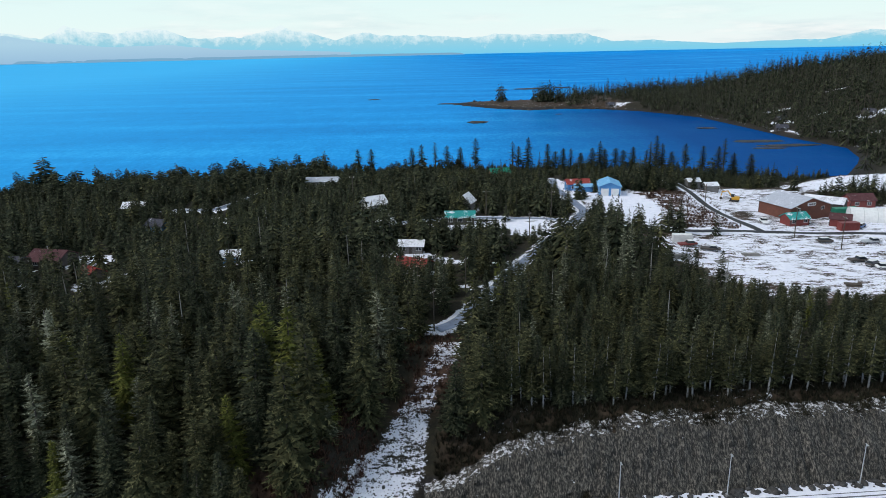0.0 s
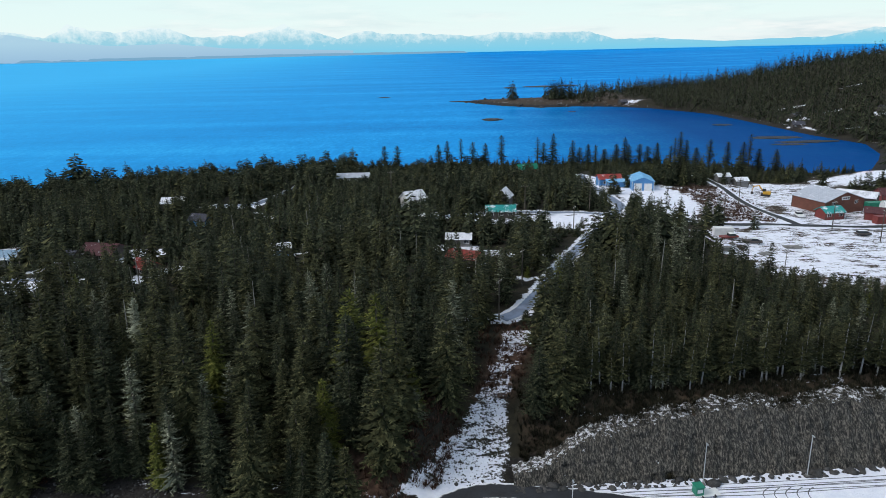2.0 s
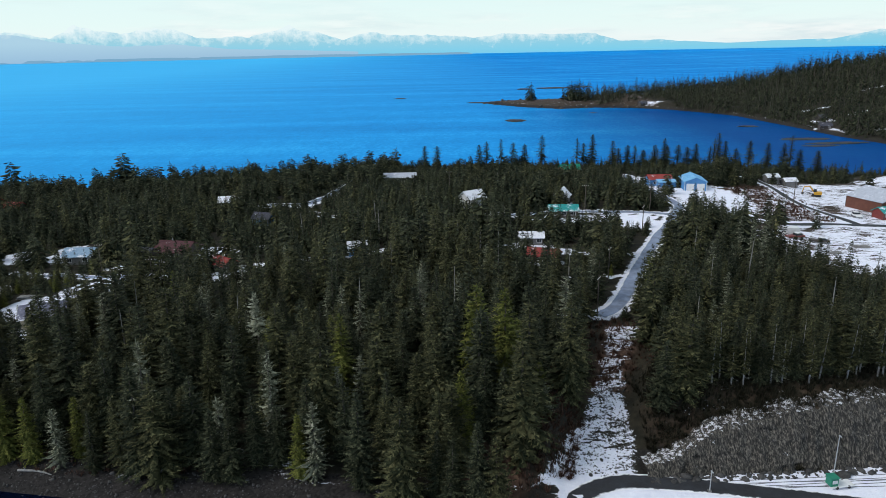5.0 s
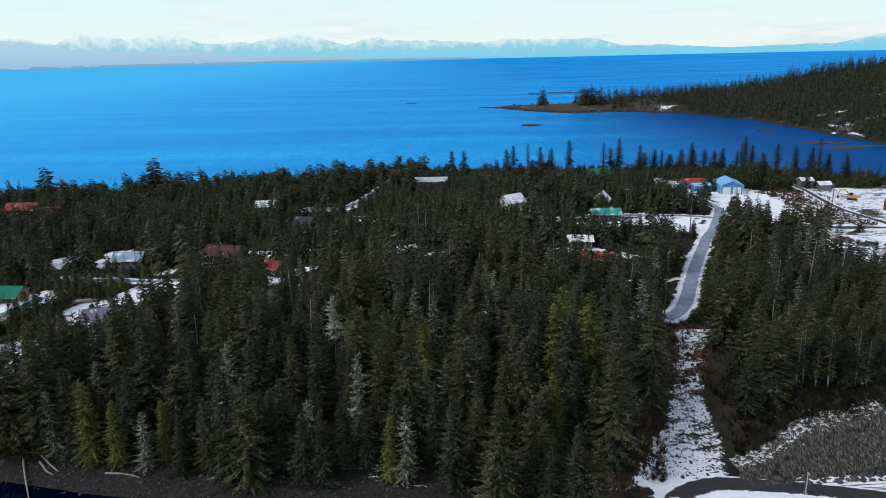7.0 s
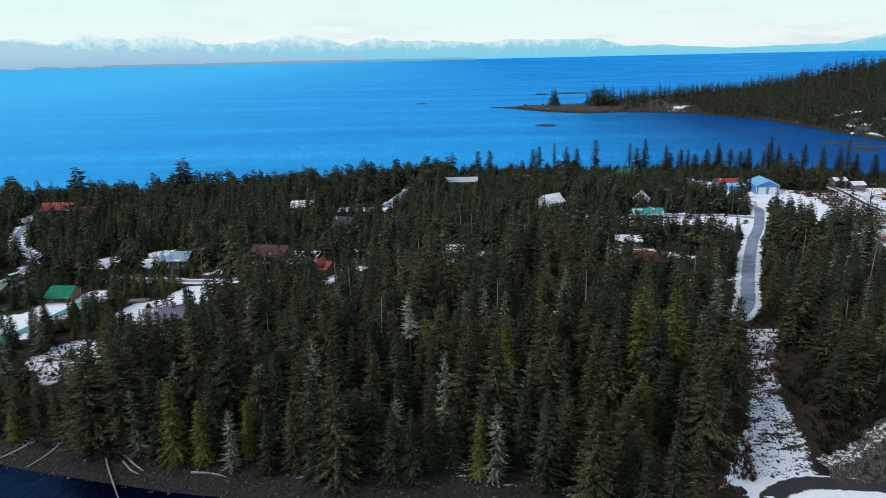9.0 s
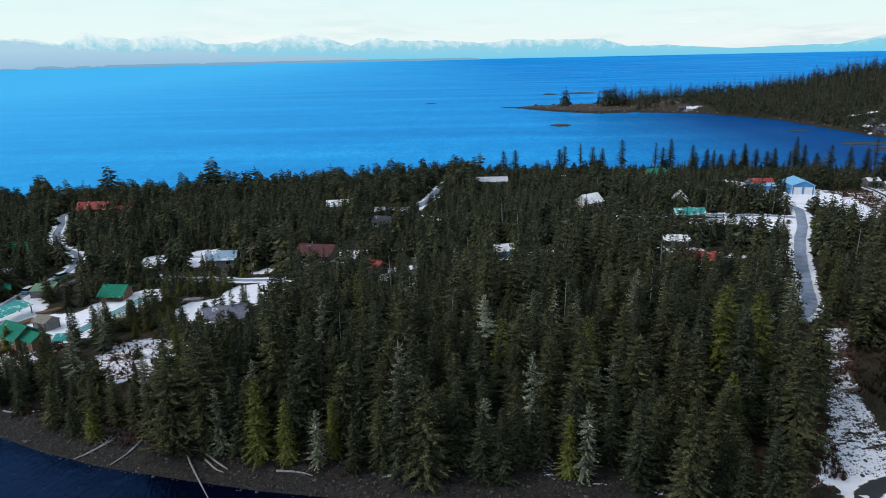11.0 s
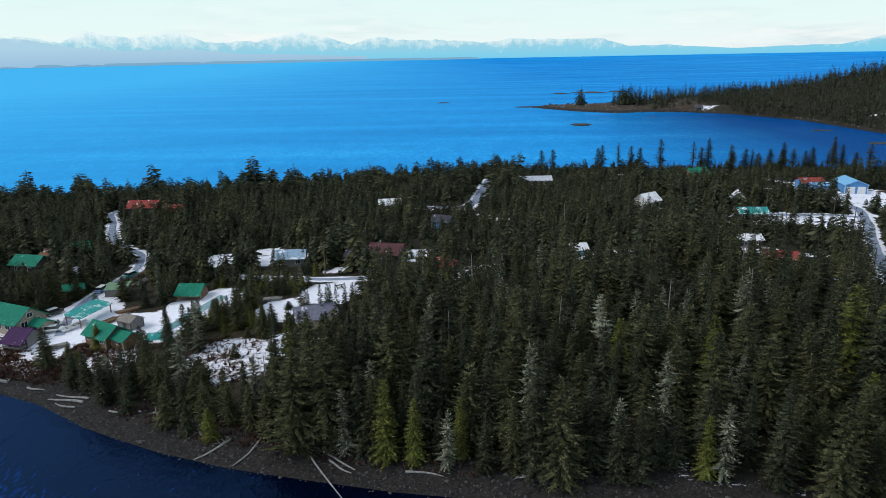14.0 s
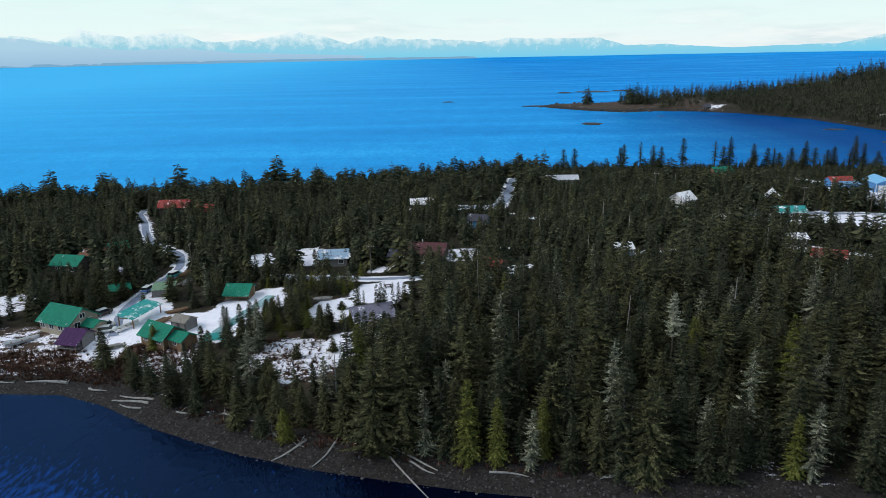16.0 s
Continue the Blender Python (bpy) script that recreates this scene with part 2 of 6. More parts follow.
def water_mat():
    m, t, b = nodes_of("sea_water")
    co = coords(t)
    mp = t.nodes.new("ShaderNodeMapping")
    mp.inputs["Rotation"].default_value = (0, 0, radians(35))
    mp.inputs["Scale"].default_value = (1.0, 0.38, 1.0)
    t.links.new(co, mp.inputs["Vector"])
    small = tex_noise(t, 1.15, 5, 0.62, co=mp.outputs[0])
    wide = tex_noise(t, 0.10, 4, 0.6, co=mp.outputs[0])
    streak = t.nodes.new("ShaderNodeMapping")
    streak.inputs["Scale"].default_value = (0.25, 1.6, 1.0)
    t.links.new(co, streak.inputs["Vector"])
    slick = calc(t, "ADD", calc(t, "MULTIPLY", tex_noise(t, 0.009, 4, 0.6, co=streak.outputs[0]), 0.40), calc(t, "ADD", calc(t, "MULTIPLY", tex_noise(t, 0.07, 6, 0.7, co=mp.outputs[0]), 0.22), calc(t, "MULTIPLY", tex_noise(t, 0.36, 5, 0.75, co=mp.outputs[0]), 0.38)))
    # this blue includes the sky's reflection; streak noise lightens and darkens it
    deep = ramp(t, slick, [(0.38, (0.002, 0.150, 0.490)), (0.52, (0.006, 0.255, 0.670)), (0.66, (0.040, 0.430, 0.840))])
    place = t.nodes.new("ShaderNodeSeparateXYZ")
    t.links.new(co, place.inputs[0])
    # inlet dark, open sea blue: reflected sky is painted into the sea's colour
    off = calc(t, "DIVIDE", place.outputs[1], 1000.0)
    # sky glow and glitter painted into the water, lighter towards the west
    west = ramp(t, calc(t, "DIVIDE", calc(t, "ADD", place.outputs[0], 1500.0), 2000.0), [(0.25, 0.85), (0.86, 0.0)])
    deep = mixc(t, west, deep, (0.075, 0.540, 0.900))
    # calmer bay under the headland, whose dark reflection is painted into the water
    bay_mask = calc(t, "MULTIPLY", ramp(t, calc(t, "DIVIDE", place.outputs[0], 1000.0), [(0.0, 0), (0.17, 1)]), ramp(t, off, [(0.70, 1), (0.86, 0)]))
    deep = mixc(t, calc(t, "MULTIPLY", bay_mask, 0.92), deep, (0.002, 0.045, 0.200))
    # dark reflection of bank and trees, painted into the water close under the bank
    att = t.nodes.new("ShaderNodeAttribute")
    att.attribute_name = "bank_reflection"
    bank_reflection = att.outputs["Fac"]
    # inlet ripple crests carry the sky's blue highlights in their colour
    body = mixc(t, ramp(t, off, [(0.15, 0), (0.32, 1)]), ramp(t, calc(t, "SUBTRACT", small, calc(t, "MULTIPLY", bank_reflection, 0.24)), [(0.38, (0.0006, 0.002, 0.010)), (0.58, (0.003, 0.030, 0.160))]), deep)
    bp = t.nodes.new("ShaderNodeBump")
    bp.inputs["Strength"].default_value, bp.inputs["Distance"].default_value = 0.9, 0.32
    t.links.new(calc(t, "ADD", small, calc(t, "MULTIPLY", wide, 2.0)), bp.inputs["Height"])
    dif, gls, fr, mx = (t.nodes.new("ShaderNode" + k) for k in ("BsdfDiffuse", "BsdfGlossy", "Fresnel", "MixShader"))
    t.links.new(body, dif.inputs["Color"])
    # mirror tinted blue, as if the sky it reflects were bluer
    gls.inputs["Color"].default_value = (0.20, 0.46, 1.0, 1)
    gls.inputs["Roughness"].default_value = 0.12
    fr.inputs["IOR"].default_value = 1.33
    for k in (dif, gls):
        t.links.new(bp.outputs[0], k.inputs["Normal"])
    # mirror share set by place: strong in the inlet, weak at sea, some in the bay
    t.links.new(calc(t, "MULTIPLY", fr.outputs[0], calc(t, "ADD", ramp(t, off, [(0.15, 1.3), (0.34, 0.18)]), calc(t, "MULTIPLY", bay_mask, 0.15))), mx.inputs[0])
    t.links.new(dif.outputs[0], mx.inputs[1])
    t.links.new(gls.outputs[0], mx.inputs[2])
    t.links.new(mx.outputs[0], t.nodes["Material Output"].inputs[0])
    t.nodes.remove(b)
    return m


def rock_mat():
    m, t, b = nodes_of("blasted_rock")
    co = coords(t)
    mp = t.nodes.new("ShaderNodeMapping")
    mp.inputs["Scale"].default_value = (2.6, 1.2, 0.5)
    t.links.new(co, mp.inputs["Vector"])
    n = tex_noise(t, 1.7, 10, 0.76, co=mp.outputs[0])
    c = ramp(t, n, [(0.42, (0.008, 0.008, 0.007)), (0.5, (0.043, 0.038, 0.032)), (0.61, (0.21, 0.185, 0.152))])
    g = t.nodes.new("ShaderNodeNewGeometry")
    s = t.nodes.new("ShaderNodeSeparateXYZ")
    t.links.new(g.outputs["Normal"], s.inputs[0])
    lies = calc(t, "ADD", calc(t, "MULTIPLY", s.outputs[2], 0.8), calc(t, "MULTIPLY", tex_noise(t, 1.5, 8, 0.75, co=co), 0.95))
    mask = ramp(t, calc(t, "MULTIPLY", lies, 0.6), [(0.75, 0), (0.772, 1)])
    t.links.new(mixc(t, mask, c, (0.74, 0.74, 0.78)), b.inputs["Base Color"])
    b.inputs["Roughness"].default_value = 0.9
    bumped(t, b, n, 0.9, 0.35)
    return m


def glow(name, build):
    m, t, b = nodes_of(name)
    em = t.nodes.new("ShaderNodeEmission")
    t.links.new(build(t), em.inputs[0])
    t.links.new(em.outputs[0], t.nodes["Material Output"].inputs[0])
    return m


GROUND, WATER, ROCK = ground_mat(), water_mat(), rock_mat()
LANE = road_mat("snow_dusted_asphalt", False, 0.80)
WET_ROAD = road_mat("wet_asphalt", True, 0.80)


# ---------------------------------------------------------------- mesh helpers
def mesh_of(name, verts, faces, mats, index=None, smooth=False):
    """A mesh from arrays; faces all of one size, or a list."""
    me = bpy.data.meshes.new(name)
    if isinstance(faces, np.ndarray):
        n, k = faces.shape
        me.vertices.add(len(verts))
        me.vertices.foreach_set("co", np.asarray(verts, dtype=np.float32).ravel())
        me.loops.add(n * k)
        me.loops.foreach_set("vertex_index", faces.astype(np.int32).ravel())
        me.polygons.add(n)
        me.polygons.foreach_set("loop_start", np.arange(0, n * k, k, dtype=np.int32))
        me.update(calc_edges=True)
    else:
        me.from_pydata([tuple(v) for v in verts], [], faces)
    for m in mats:
        me.materials.append(m)
    if index is not None:
        me.polygons.foreach_set("material_index", np.asarray(index, dtype=np.int32))
    if smooth:
        me.polygons.foreach_set("use_smooth", np.ones(len(me.polygons), dtype=bool))
    me.update()
    return me


def part(name, bm, material, parent, label=""):
    me = bpy.data.meshes.new(name)
    bm.to_mesh(me)
    bm.free()
    me.materials.append(material)
    ob = new(name, me)
    ob.parent = parent
    if label:
        ob["label"] = label
    return ob


def box(bm, x0, y0, z0, x1, y1, z1):
    v = [bm.verts.new(p) for p in ((x0, y0, z0), (x1, y0, z0), (x1, y1, z0), (x0, y1, z0), (x0, y0, z1), (x1, y0, z1), (x1, y1, z1), (x0, y1, z1))]
    for f in ((3, 2, 1, 0), (4, 5, 6, 7), (0, 1, 5, 4), (1, 2, 6, 5), (2, 3, 7, 6), (3, 0, 4, 7)):
        bm.faces.new([v[i] for i in f])
    return bm


def bevelled(bm, w):
    bmesh.ops.bevel(bm, geom=bm.edges[:], offset=w, segments=1, affect="EDGES")
    return bm


def tube(bm, pts, radii, n=6):
    """A closed tapered tube along points."""
    rings = []
    for i, p in enumerate(pts):
        d = (Vector(pts[min(i + 1, len(pts) - 1)]) - Vector(pts[max(i - 1, 0)])).normalized()
        s = d.cross(Vector((0.31, 0.17, 0.93) if abs(d.z) < 0.9 else (1, 0.1, 0))).normalized()
        q = d.cross(s)
        rings.append([bm.verts.new(Vector(p) + radii[i] * (math.cos(k * math.tau / n) * s + math.sin(k * math.tau / n) * q)) for k in range(n)])
    for a, b in zip(rings, rings[1:]):
        for k in range(n):
            bm.faces.new((a[k], a[(k + 1) % n], b[(k + 1) % n], b[k]))
    bm.faces.new(rings[0][::-1])
    bm.faces.new(rings[-1])
    return bm


# ---------------------------------------------------------------- the lie of the land
INLET = [(-900, 300), (-420, 170), (-260, 128), (-200, 118.6), (-187, 117.7), (-177, 113.4), (-161.5, 103.4), (-146.5, 96), (-132.5, 90.8), (-119.7, 87.5), (-105, 84), (-90, 81.5), (-76, 80), (-60, 77.5), (-40, 72), (-20, 66), (10, 62), (70, 62), (200, 70), (1600, 120)]
COAST = [(3600, 2600), (1500, 1900), (700, 1250), (420, 1010), (260, 930), (130, 900), (60, 893), (30, 880), (9, 859), (30, 820), (50, 789), (85, 757), (128, 762), (165, 748), (197, 717), (222, 668), (233, 640), (239, 544), (241, 483), (251, 432), (236, 392), (224, 373), (200, 340), (186, 326), (172, 331), (140, 350), (100, 372), (33, 378), (-30, 373), (-78, 366), (-150, 344), (-219, 326), (-322, 312), (-900, 340)]
LAND = np.array(INLET + COAST, dtype=float)


def shore_distance(x, y):
    """Metres inland from the waterline; negative out at sea."""
    x, y = np.asarray(x, float), np.asarray(y, float)
    best = np.full(x.shape, 1e18)
    inside = np.zeros(x.shape, bool)
    for (ax, ay), (bx, by) in zip(LAND, np.roll(LAND, -1, axis=0)):
        dx, dy = bx - ax, by - ay
        k = np.clip(((x - ax) * dx + (y - ay) * dy) / (dx * dx + dy * dy), 0, 1)
        best = np.minimum(best, (x - ax - k * dx) ** 2 + (y - ay - k * dy) ** 2)
        if dy:
            inside ^= ((ay > y) != (by > y)) & (x < dx * (y - ay) / dy + ax)
    return np.sqrt(best) * np.where(inside, 1, -1)


WEST_SPOTS = [
    (-200, 140, 3.6), (-175, 137, 3.6), (-187, 155, 4.6), (-163, 160, 4.9), (-188, 185, 6), (-221, 240, 6.5),
    (-125, 139, 6.4), (-125, 160, 7), (-142, 122, 4.4), (-115, 185, 7), (-98, 250, 7.5), (-80, 300, 5.5),
    (-90, 100, 4.6), (-250, 285, 3), (-170, 305, 3), (-110, 330, 3), (-140, 290, 4.5),
]
EAST_SPOTS = [
    (-57, 302, 6.8), (-10, 184, 10.2), (-8, 165, 10.5), (3, 213, 11), (40, 207, 11), (0, 122, 10.6),
    (60, 255, 10.6), (45, 290, 8), (115, 228, 6.2), (90, 150, 6.2), (80, 210, 7.2), (137, 207, 6),
    (60, 118, 11), (30, 106, 11), (68, 100, 11), (17, 95, 10.5), (-60, 112, 8.6), (-40, 92, 6.5),
    (-40, 350, 3), (40, 352, 3), (110, 345, 3), (-20, 310, 6),
]
SPOTS = WEST_SPOTS + EAST_SPOTS


def smooth(v):
    v = np.clip(v, 0, 1)
    return v * v * (3 - 2 * v)


def wobble(x, y, s, seed=0.0):
    """Cheap smooth roughness in -1..1."""
    x, y = np.asarray(x, float) / s, np.asarray(y, float) / s
    return (np.sin(1.7 * x + 2.3 * np.sin(0.9 * y + seed)) + np.sin(1.3 * y - 1.9 * np.sin(1.1 * x + 2 * seed)) + np.sin(2.9 * x + 2.1 * y + seed)) / 3


CUT_X, CUT_Y = (-6, 0, 8, 19, 32, 45, 64, 130, 300), (82.5, 83.0, 83.4, 83.9, 84.9, 86.2, 87.8, 93, 106)
TRAIL = [(-13, 82), (-10.8, 88), (-8.8, 94), (-7.0, 100), (-4.9, 106), (-2.2, 113), (0.2, 119)]
TRAIL_Z = (1.8, 2.4, 4.0, 5.8, 7.4, 9.4, 10.6)


def height(x, y):
    x, y = np.asarray(x, float), np.asarray(y, float)
    d = shore_distance(x, y)
    wsum, zsum = np.full(x.shape, 1e-4), np.full(x.shape, 8e-4)
    for px, py, pz in SPOTS:
        w = np.exp(-((x - px) ** 2 + (y - py) ** 2) / (2 * 17.0 ** 2)) + 30.0 / (900 + (x - px) ** 2 + (y - py) ** 2) ** 1.5
        wsum, zsum = wsum + w, zsum + w * pz
    base = zsum / wsum + 0.35 * wobble(x, y, 9)
    head = smooth((y - 330) / 150) * smooth((x - 150) / 120)
    hill = 4 + 38 * smooth((d - 15) / 230) + 4 * wobble(x, y, 90, 2)
    base = base * (1 - head) + np.where(y > 330, hill, base) * head
    z = np.where(d < 7, d * 0.20, 1.4 + (base - 1.4) * smooth((d - 7) / 17))
    z = np.where(d < 0, np.maximum(d * 0.16, -6), z)
    # the neck of rock and beach at the point stays low
    point = smooth((190 - x) / 60) * (y > 600)
    z = np.where((point > 0) & (d > 0), z * (1 - point) + point * np.minimum(1.0 + 0.06 * d, 4), z)
    # the low road and the rock cut behind it
    yb = np.interp(x, CUT_X, CUT_Y)
    rise = smooth((y - yb - 2.2) / 4.6)
    lowness = smooth((x + 20) / 8)
    top = np.interp(x, (-6, 0, 8, 18, 28), (2.2, 3.8, 6.0, 8.0, 8.8)) + 0.3 * wobble(x, y, 5, 1)
    crest = np.where(y > yb + 14, base, top + (base - top) * smooth((y - yb - 6) / 8))
    z = np.where((y < 125) & (x > -20) & (d > 1), z * (1 - lowness) + lowness * (1.7 + (crest - 1.7) * rise), z)
    # the trail that climbs through the trees
    tx = np.interp(y, [p[1] for p in TRAIL], [p[0] for p in TRAIL])
    tz = np.interp(y, [p[1] for p in TRAIL], TRAIL_Z)
    near = smooth((9 - np.abs(x - tx)) / 5) * smooth((126 - y) / 6) * (y > 78)
    z = z * (1 - near) + tz * near
    return z


def at(x, y):
    return float(height(np.array([x]), np.array([y]))[0])


# roads: points of the middle line, half width
ROADS = {
    "upper": ([(-3.2, 125.9), (0.6, 128.6), (4.1, 135), (8.6, 146), (14.2, 159), (20.3, 172.5), (27, 186.5), (34, 199), (39, 210), (46, 226), (44, 250), (43, 275), (46, 300)], 1.6),
    "cross": ([(40, 211), (30, 215), (12, 218.5), (-6, 216.5), (-20, 212)], 1.6),
    "village": ([(-186, 139), (-190, 152), (-189.5, 168), (-187, 184), (-192, 198), (-206, 210), (-214, 224), (-221, 240), (-230, 256), (-236, 275)], 1.2),
    "shore_lane": ([(-104, 252.5), (-89, 252.5), (-85, 266), (-83, 280), (-79.5, 303), (-76, 325)], 2.3),
    "court_lane": ([(-158, 177), (-145, 172), (-132, 169), (-114, 167), (-112, 166.5)], 1.0),
    "yard_road": ([(46, 214), (62, 211), (90, 209.5), (116, 209), (150, 206), (260, 200)], 1.8),
    "hall_lane": ([(99, 209), (97, 222), (94, 250), (92, 280), (95, 310)], 1.6),
}
# open ground: centre, half axes, turn in degrees, snow cover 0..1, brush 0..1
OPEN_VILLAGE = [
    (-203, 138, 15, 9, 0, 0.5, 0.6), (-186, 146, 9, 16, 0, 0.95, 0.1), (-168, 142, 12, 10, 0, 0.92, 0.2), (-158, 155, 8, 12, -35, 0.95, 0.2),
    (-190, 127, 19, 8, 0, 0.42, 1.0), (-213, 124, 13, 7, 0, 0.45, 1.0), (-226, 158, 10, 9, 0, 0.7, 0.5), (-168, 127, 8, 6, 0, 0.55, 0.9),
]
OPEN_COURT = [
    (-126, 158, 7, 7.5, 0, 1.0, 0.0), (-137, 147, 5.5, 8, 0, 0.85, 0.3), (-141, 123, 10, 11, 20, 0.62, 0.8), (-128, 128, 7, 6, 0, 0.9, 0.1),
    (-94, 170, 5, 7, 0, 0.7, 0.4), (-60, 176, 4, 3, 0, 0.6, 0.5),
]
OPEN_WOODS = [
    (-108, 189, 10, 7, 0, 0.85, 0.3), (-120, 180, 4, 3, 0, 0.75, 0.3), (-147, 190, 9, 6, 0, 0.9, 0.3), (-166, 192, 5, 6, 0, 0.85, 0.3),
    (-98, 227, 4.5, 3, 0, 0.6, 0.4), (-57, 300, 9, 3.5, 0, 0.7, 0.4), (-83, 238, 4, 2.5, 0, 0.6, 0.4), (-120, 251, 5, 2.5, 0, 0.6, 0.5),
]
OPEN_ROADSIDE = [
    (-12, 178, 7, 4, -12, 0.92, 0.2), (-2, 173, 9, 2.6, -14, 0.9, 0.2), (9, 170.5, 8, 2.0, -8, 0.9, 0.2), (-9, 164, 4.5, 3, 0, 0.85, 0.2),
    (2, 151, 6, 1.5, 0, 0.9, 0.2), (-10, 126.4, 4, 1.1, 0, 0.8, 0.3), (12, 208.5, 22, 4.5, 0, 0.92, 0.2), (25, 200, 7, 7, -30, 0.93, 0.1),
    (-25, 230, 5, 3.5, 0, 0.7, 0.4), (7, 229, 4, 4, 0, 0.6, 0.4), (-28, 82, 5, 5, 0, 0.15, 1.0),
]
OPEN_HEADLAND = [
    (246, 508, 9, 14, 0, 0.8, 0.4), (264, 547, 10, 9, 0, 0.7, 0.4), (172, 752, 26, 7, 0, 0.7, 0.4), (322, 525, 16, 7, 0, 0.8, 0.3),
    (300, 470, 14, 6, 0, 0.75, 0.4), (285, 600, 12, 6, 0, 0.7, 0.4), (340, 580, 12, 4, 0, 0.75, 0.4), (300, 560, 9, 4, 0, 0.75, 0.4), (360, 640, 14, 4, 0, 0.7, 0.4), (275, 490, 10, 4, 0, 0.8, 0.3),
]
OPEN_YARDS = [
    (62, 238, 13, 26, 0, 0.8, 0.3), (48, 275, 9, 22, 0, 0.7, 0.4), (84, 235, 16, 24, 0, 0.52, 0.9), (120, 255, 26, 26, 0, 0.62, 0.4),
    (118, 222, 24, 12, 0, 0.58, 0.4), (150, 225, 30, 22, 0, 0.64, 0.3), (185, 285, 45, 20, 0, 0.72, 0.4), (98, 180, 38, 28, 0, 0.62, 0.5),
    (70, 188, 13, 16, 0, 0.52, 0.7), (135, 180, 40, 28, 0, 0.62, 0.5), (88, 156, 20, 8, 0, 0.5, 0.7),
]
OPEN_GLADES = [
    (-78, 231, 6, 2.2, 0, 0.66, 0.4), (-119, 257, 6, 1.8, 0, 0.66, 0.4), (-153, 199, 5, 4, 0, 0.9, 0.3), (-91, 195, 3, 2, 0, 0.7, 0.4),
    (-59, 176, 6, 2.6, 0, 0.62, 0.7), (-73, 181, 7, 2.2, 0, 0.56, 0.9), (-49, 178, 6, 2.2, 0, 0.62, 0.6), (-88, 176, 4, 2.5, 0, 0.8, 0.4),
    (-107, 253, 5, 1.8, 0, 0.66, 0.5), (-90, 247, 5, 1.8, 0, 0.7, 0.4), (-182, 203, 3, 2, 0, 0.8, 0.3), (-128, 176, 4, 2.5, 0, 0.8, 0.3),
]
OPEN = OPEN_GLADES + OPEN_VILLAGE + OPEN_COURT + OPEN_WOODS + OPEN_ROADSIDE + OPEN_HEADLAND + OPEN_YARDS


def near_road(x, y, extra=0.0):
    """How far inside a road's edge (1 on it, 0 beyond the verge)."""
    out = np.full(np.shape(x), 1e9)
    for pts, w in ROADS.values():
        for (ax, ay), (bx, by) in zip(pts, pts[1:]):
            dx, dy = bx - ax, by - ay
            k = np.clip(((x - ax) * dx + (y - ay) * dy) / (dx * dx + dy * dy), 0, 1)
            out = np.minimum(out, np.hypot(x - ax - k * dx, y - ay - k * dy) - w - extra)
    return out


def open_ground(x, y):
    """Openness, snow and brush at a place."""
    o, s, b = (np.zeros(np.shape(x)) for _ in range(3))
    for cx, cy, rx, ry, turn, snow, brush in OPEN:
        c, n = math.cos(radians(turn)), math.sin(radians(turn))
        u, v = ((x - cx) * c + (y - cy) * n) / rx, (-(x - cx) * n + (y - cy) * c) / ry
        k = smooth((1.27 - np.hypot(u, v) + 0.17 * wobble(x, y, 3.3, cx) + 0.12 * wobble(x, y, 1.4, cy)) / 0.42)
        o = np.maximum(o, k)
        s = np.maximum(s, k * snow)
        b = np.maximum(b, k * brush)
    return o, s, b


def lines(*spans):
    out = []
    for a, b, step in spans:
        out += list(np.arange(a, b, step))
    return np.array(out + [spans[-1][1]], dtype=float)


def grid_faces(nx, ny):
    i = np.arange(nx * ny).reshape(ny, nx)
    return np.stack([i[:-1, :-1], i[:-1, 1:], i[1:, 1:], i[1:, :-1]], -1).reshape(-1, 4)


GX = lines((-4900, -900, 500), (-900, -300, 30), (-300, -240, 5), (-240, 80, 1.6), (80, 300, 4), (300, 900, 15), (900, 4900, 250))
GY = lines((-2500, -100, 300), (-100, 50, 15), (50, 78, 4), (78, 100, 0.8), (100, 200, 1.5), (200, 330, 2.5), (330, 400, 3), (400, 1000, 8), (1000, 2600, 60), (2600, 4900, 400))
gx, gy = np.meshgrid(GX, GY)
gz = height(gx, gy)
dd = shore_distance(gx, gy)
opened, snow, brush = open_ground(gx, gy)
rd = near_road(gx, gy)
snow = np.maximum(snow, smooth((2.2 - rd) / 1.6) * 0.85)
tx = np.interp(gy, [p[1] for p in TRAIL], [p[0] for p in TRAIL])
tw = np.interp(gy, (80, 90, 97, 106, 118), (9, 6.6, 4.6, 3.8, 4.4))
trail = smooth((tw - np.abs(gx - tx)) / 1.5) * (gy > 80) * (gy < 121)
snow = np.maximum(snow, trail * np.interp(gy, (84, 100, 104, 109, 114, 121), (0.61, 0.59, 0.53, 0.47, 0.57, 0.55)))
brush = np.maximum(brush, trail * smooth((gy - 98) / 5))
gravel = np.where(dd < 9, 1.0, 0.0) * (dd > -30)
gravel = np.where((gy > 380) & (dd > 4.5), 0.0, gravel)
gravel = np.where((gx < 160) & (gy > 600) & (dd < 11), 1.0, gravel)
brush = np.where((gx < 190) & (gy > 600) & (dd >= 8), 0.4, brush)
snow = np.where((gx < 190) & (gy > 600) & (dd >= 9), np.maximum(snow, 0.34), snow)
yb = np.interp(gx, CUT_X, CUT_Y)
low = (gx > -18) & (gy < yb + 0.3) & (gy > 60)
snow = np.where(low, 0.96, snow)
cliff = (gx > -6) & (gy > yb) & (gy < yb + 6)
gravel = np.where(cliff & ~low, 0.9, gravel)
snow = np.where(cliff & (trail < 0.2) & ~low, 0.36, snow)
bank = (gx > -3) & (gy >= yb + 5) & (gy < yb + 13)
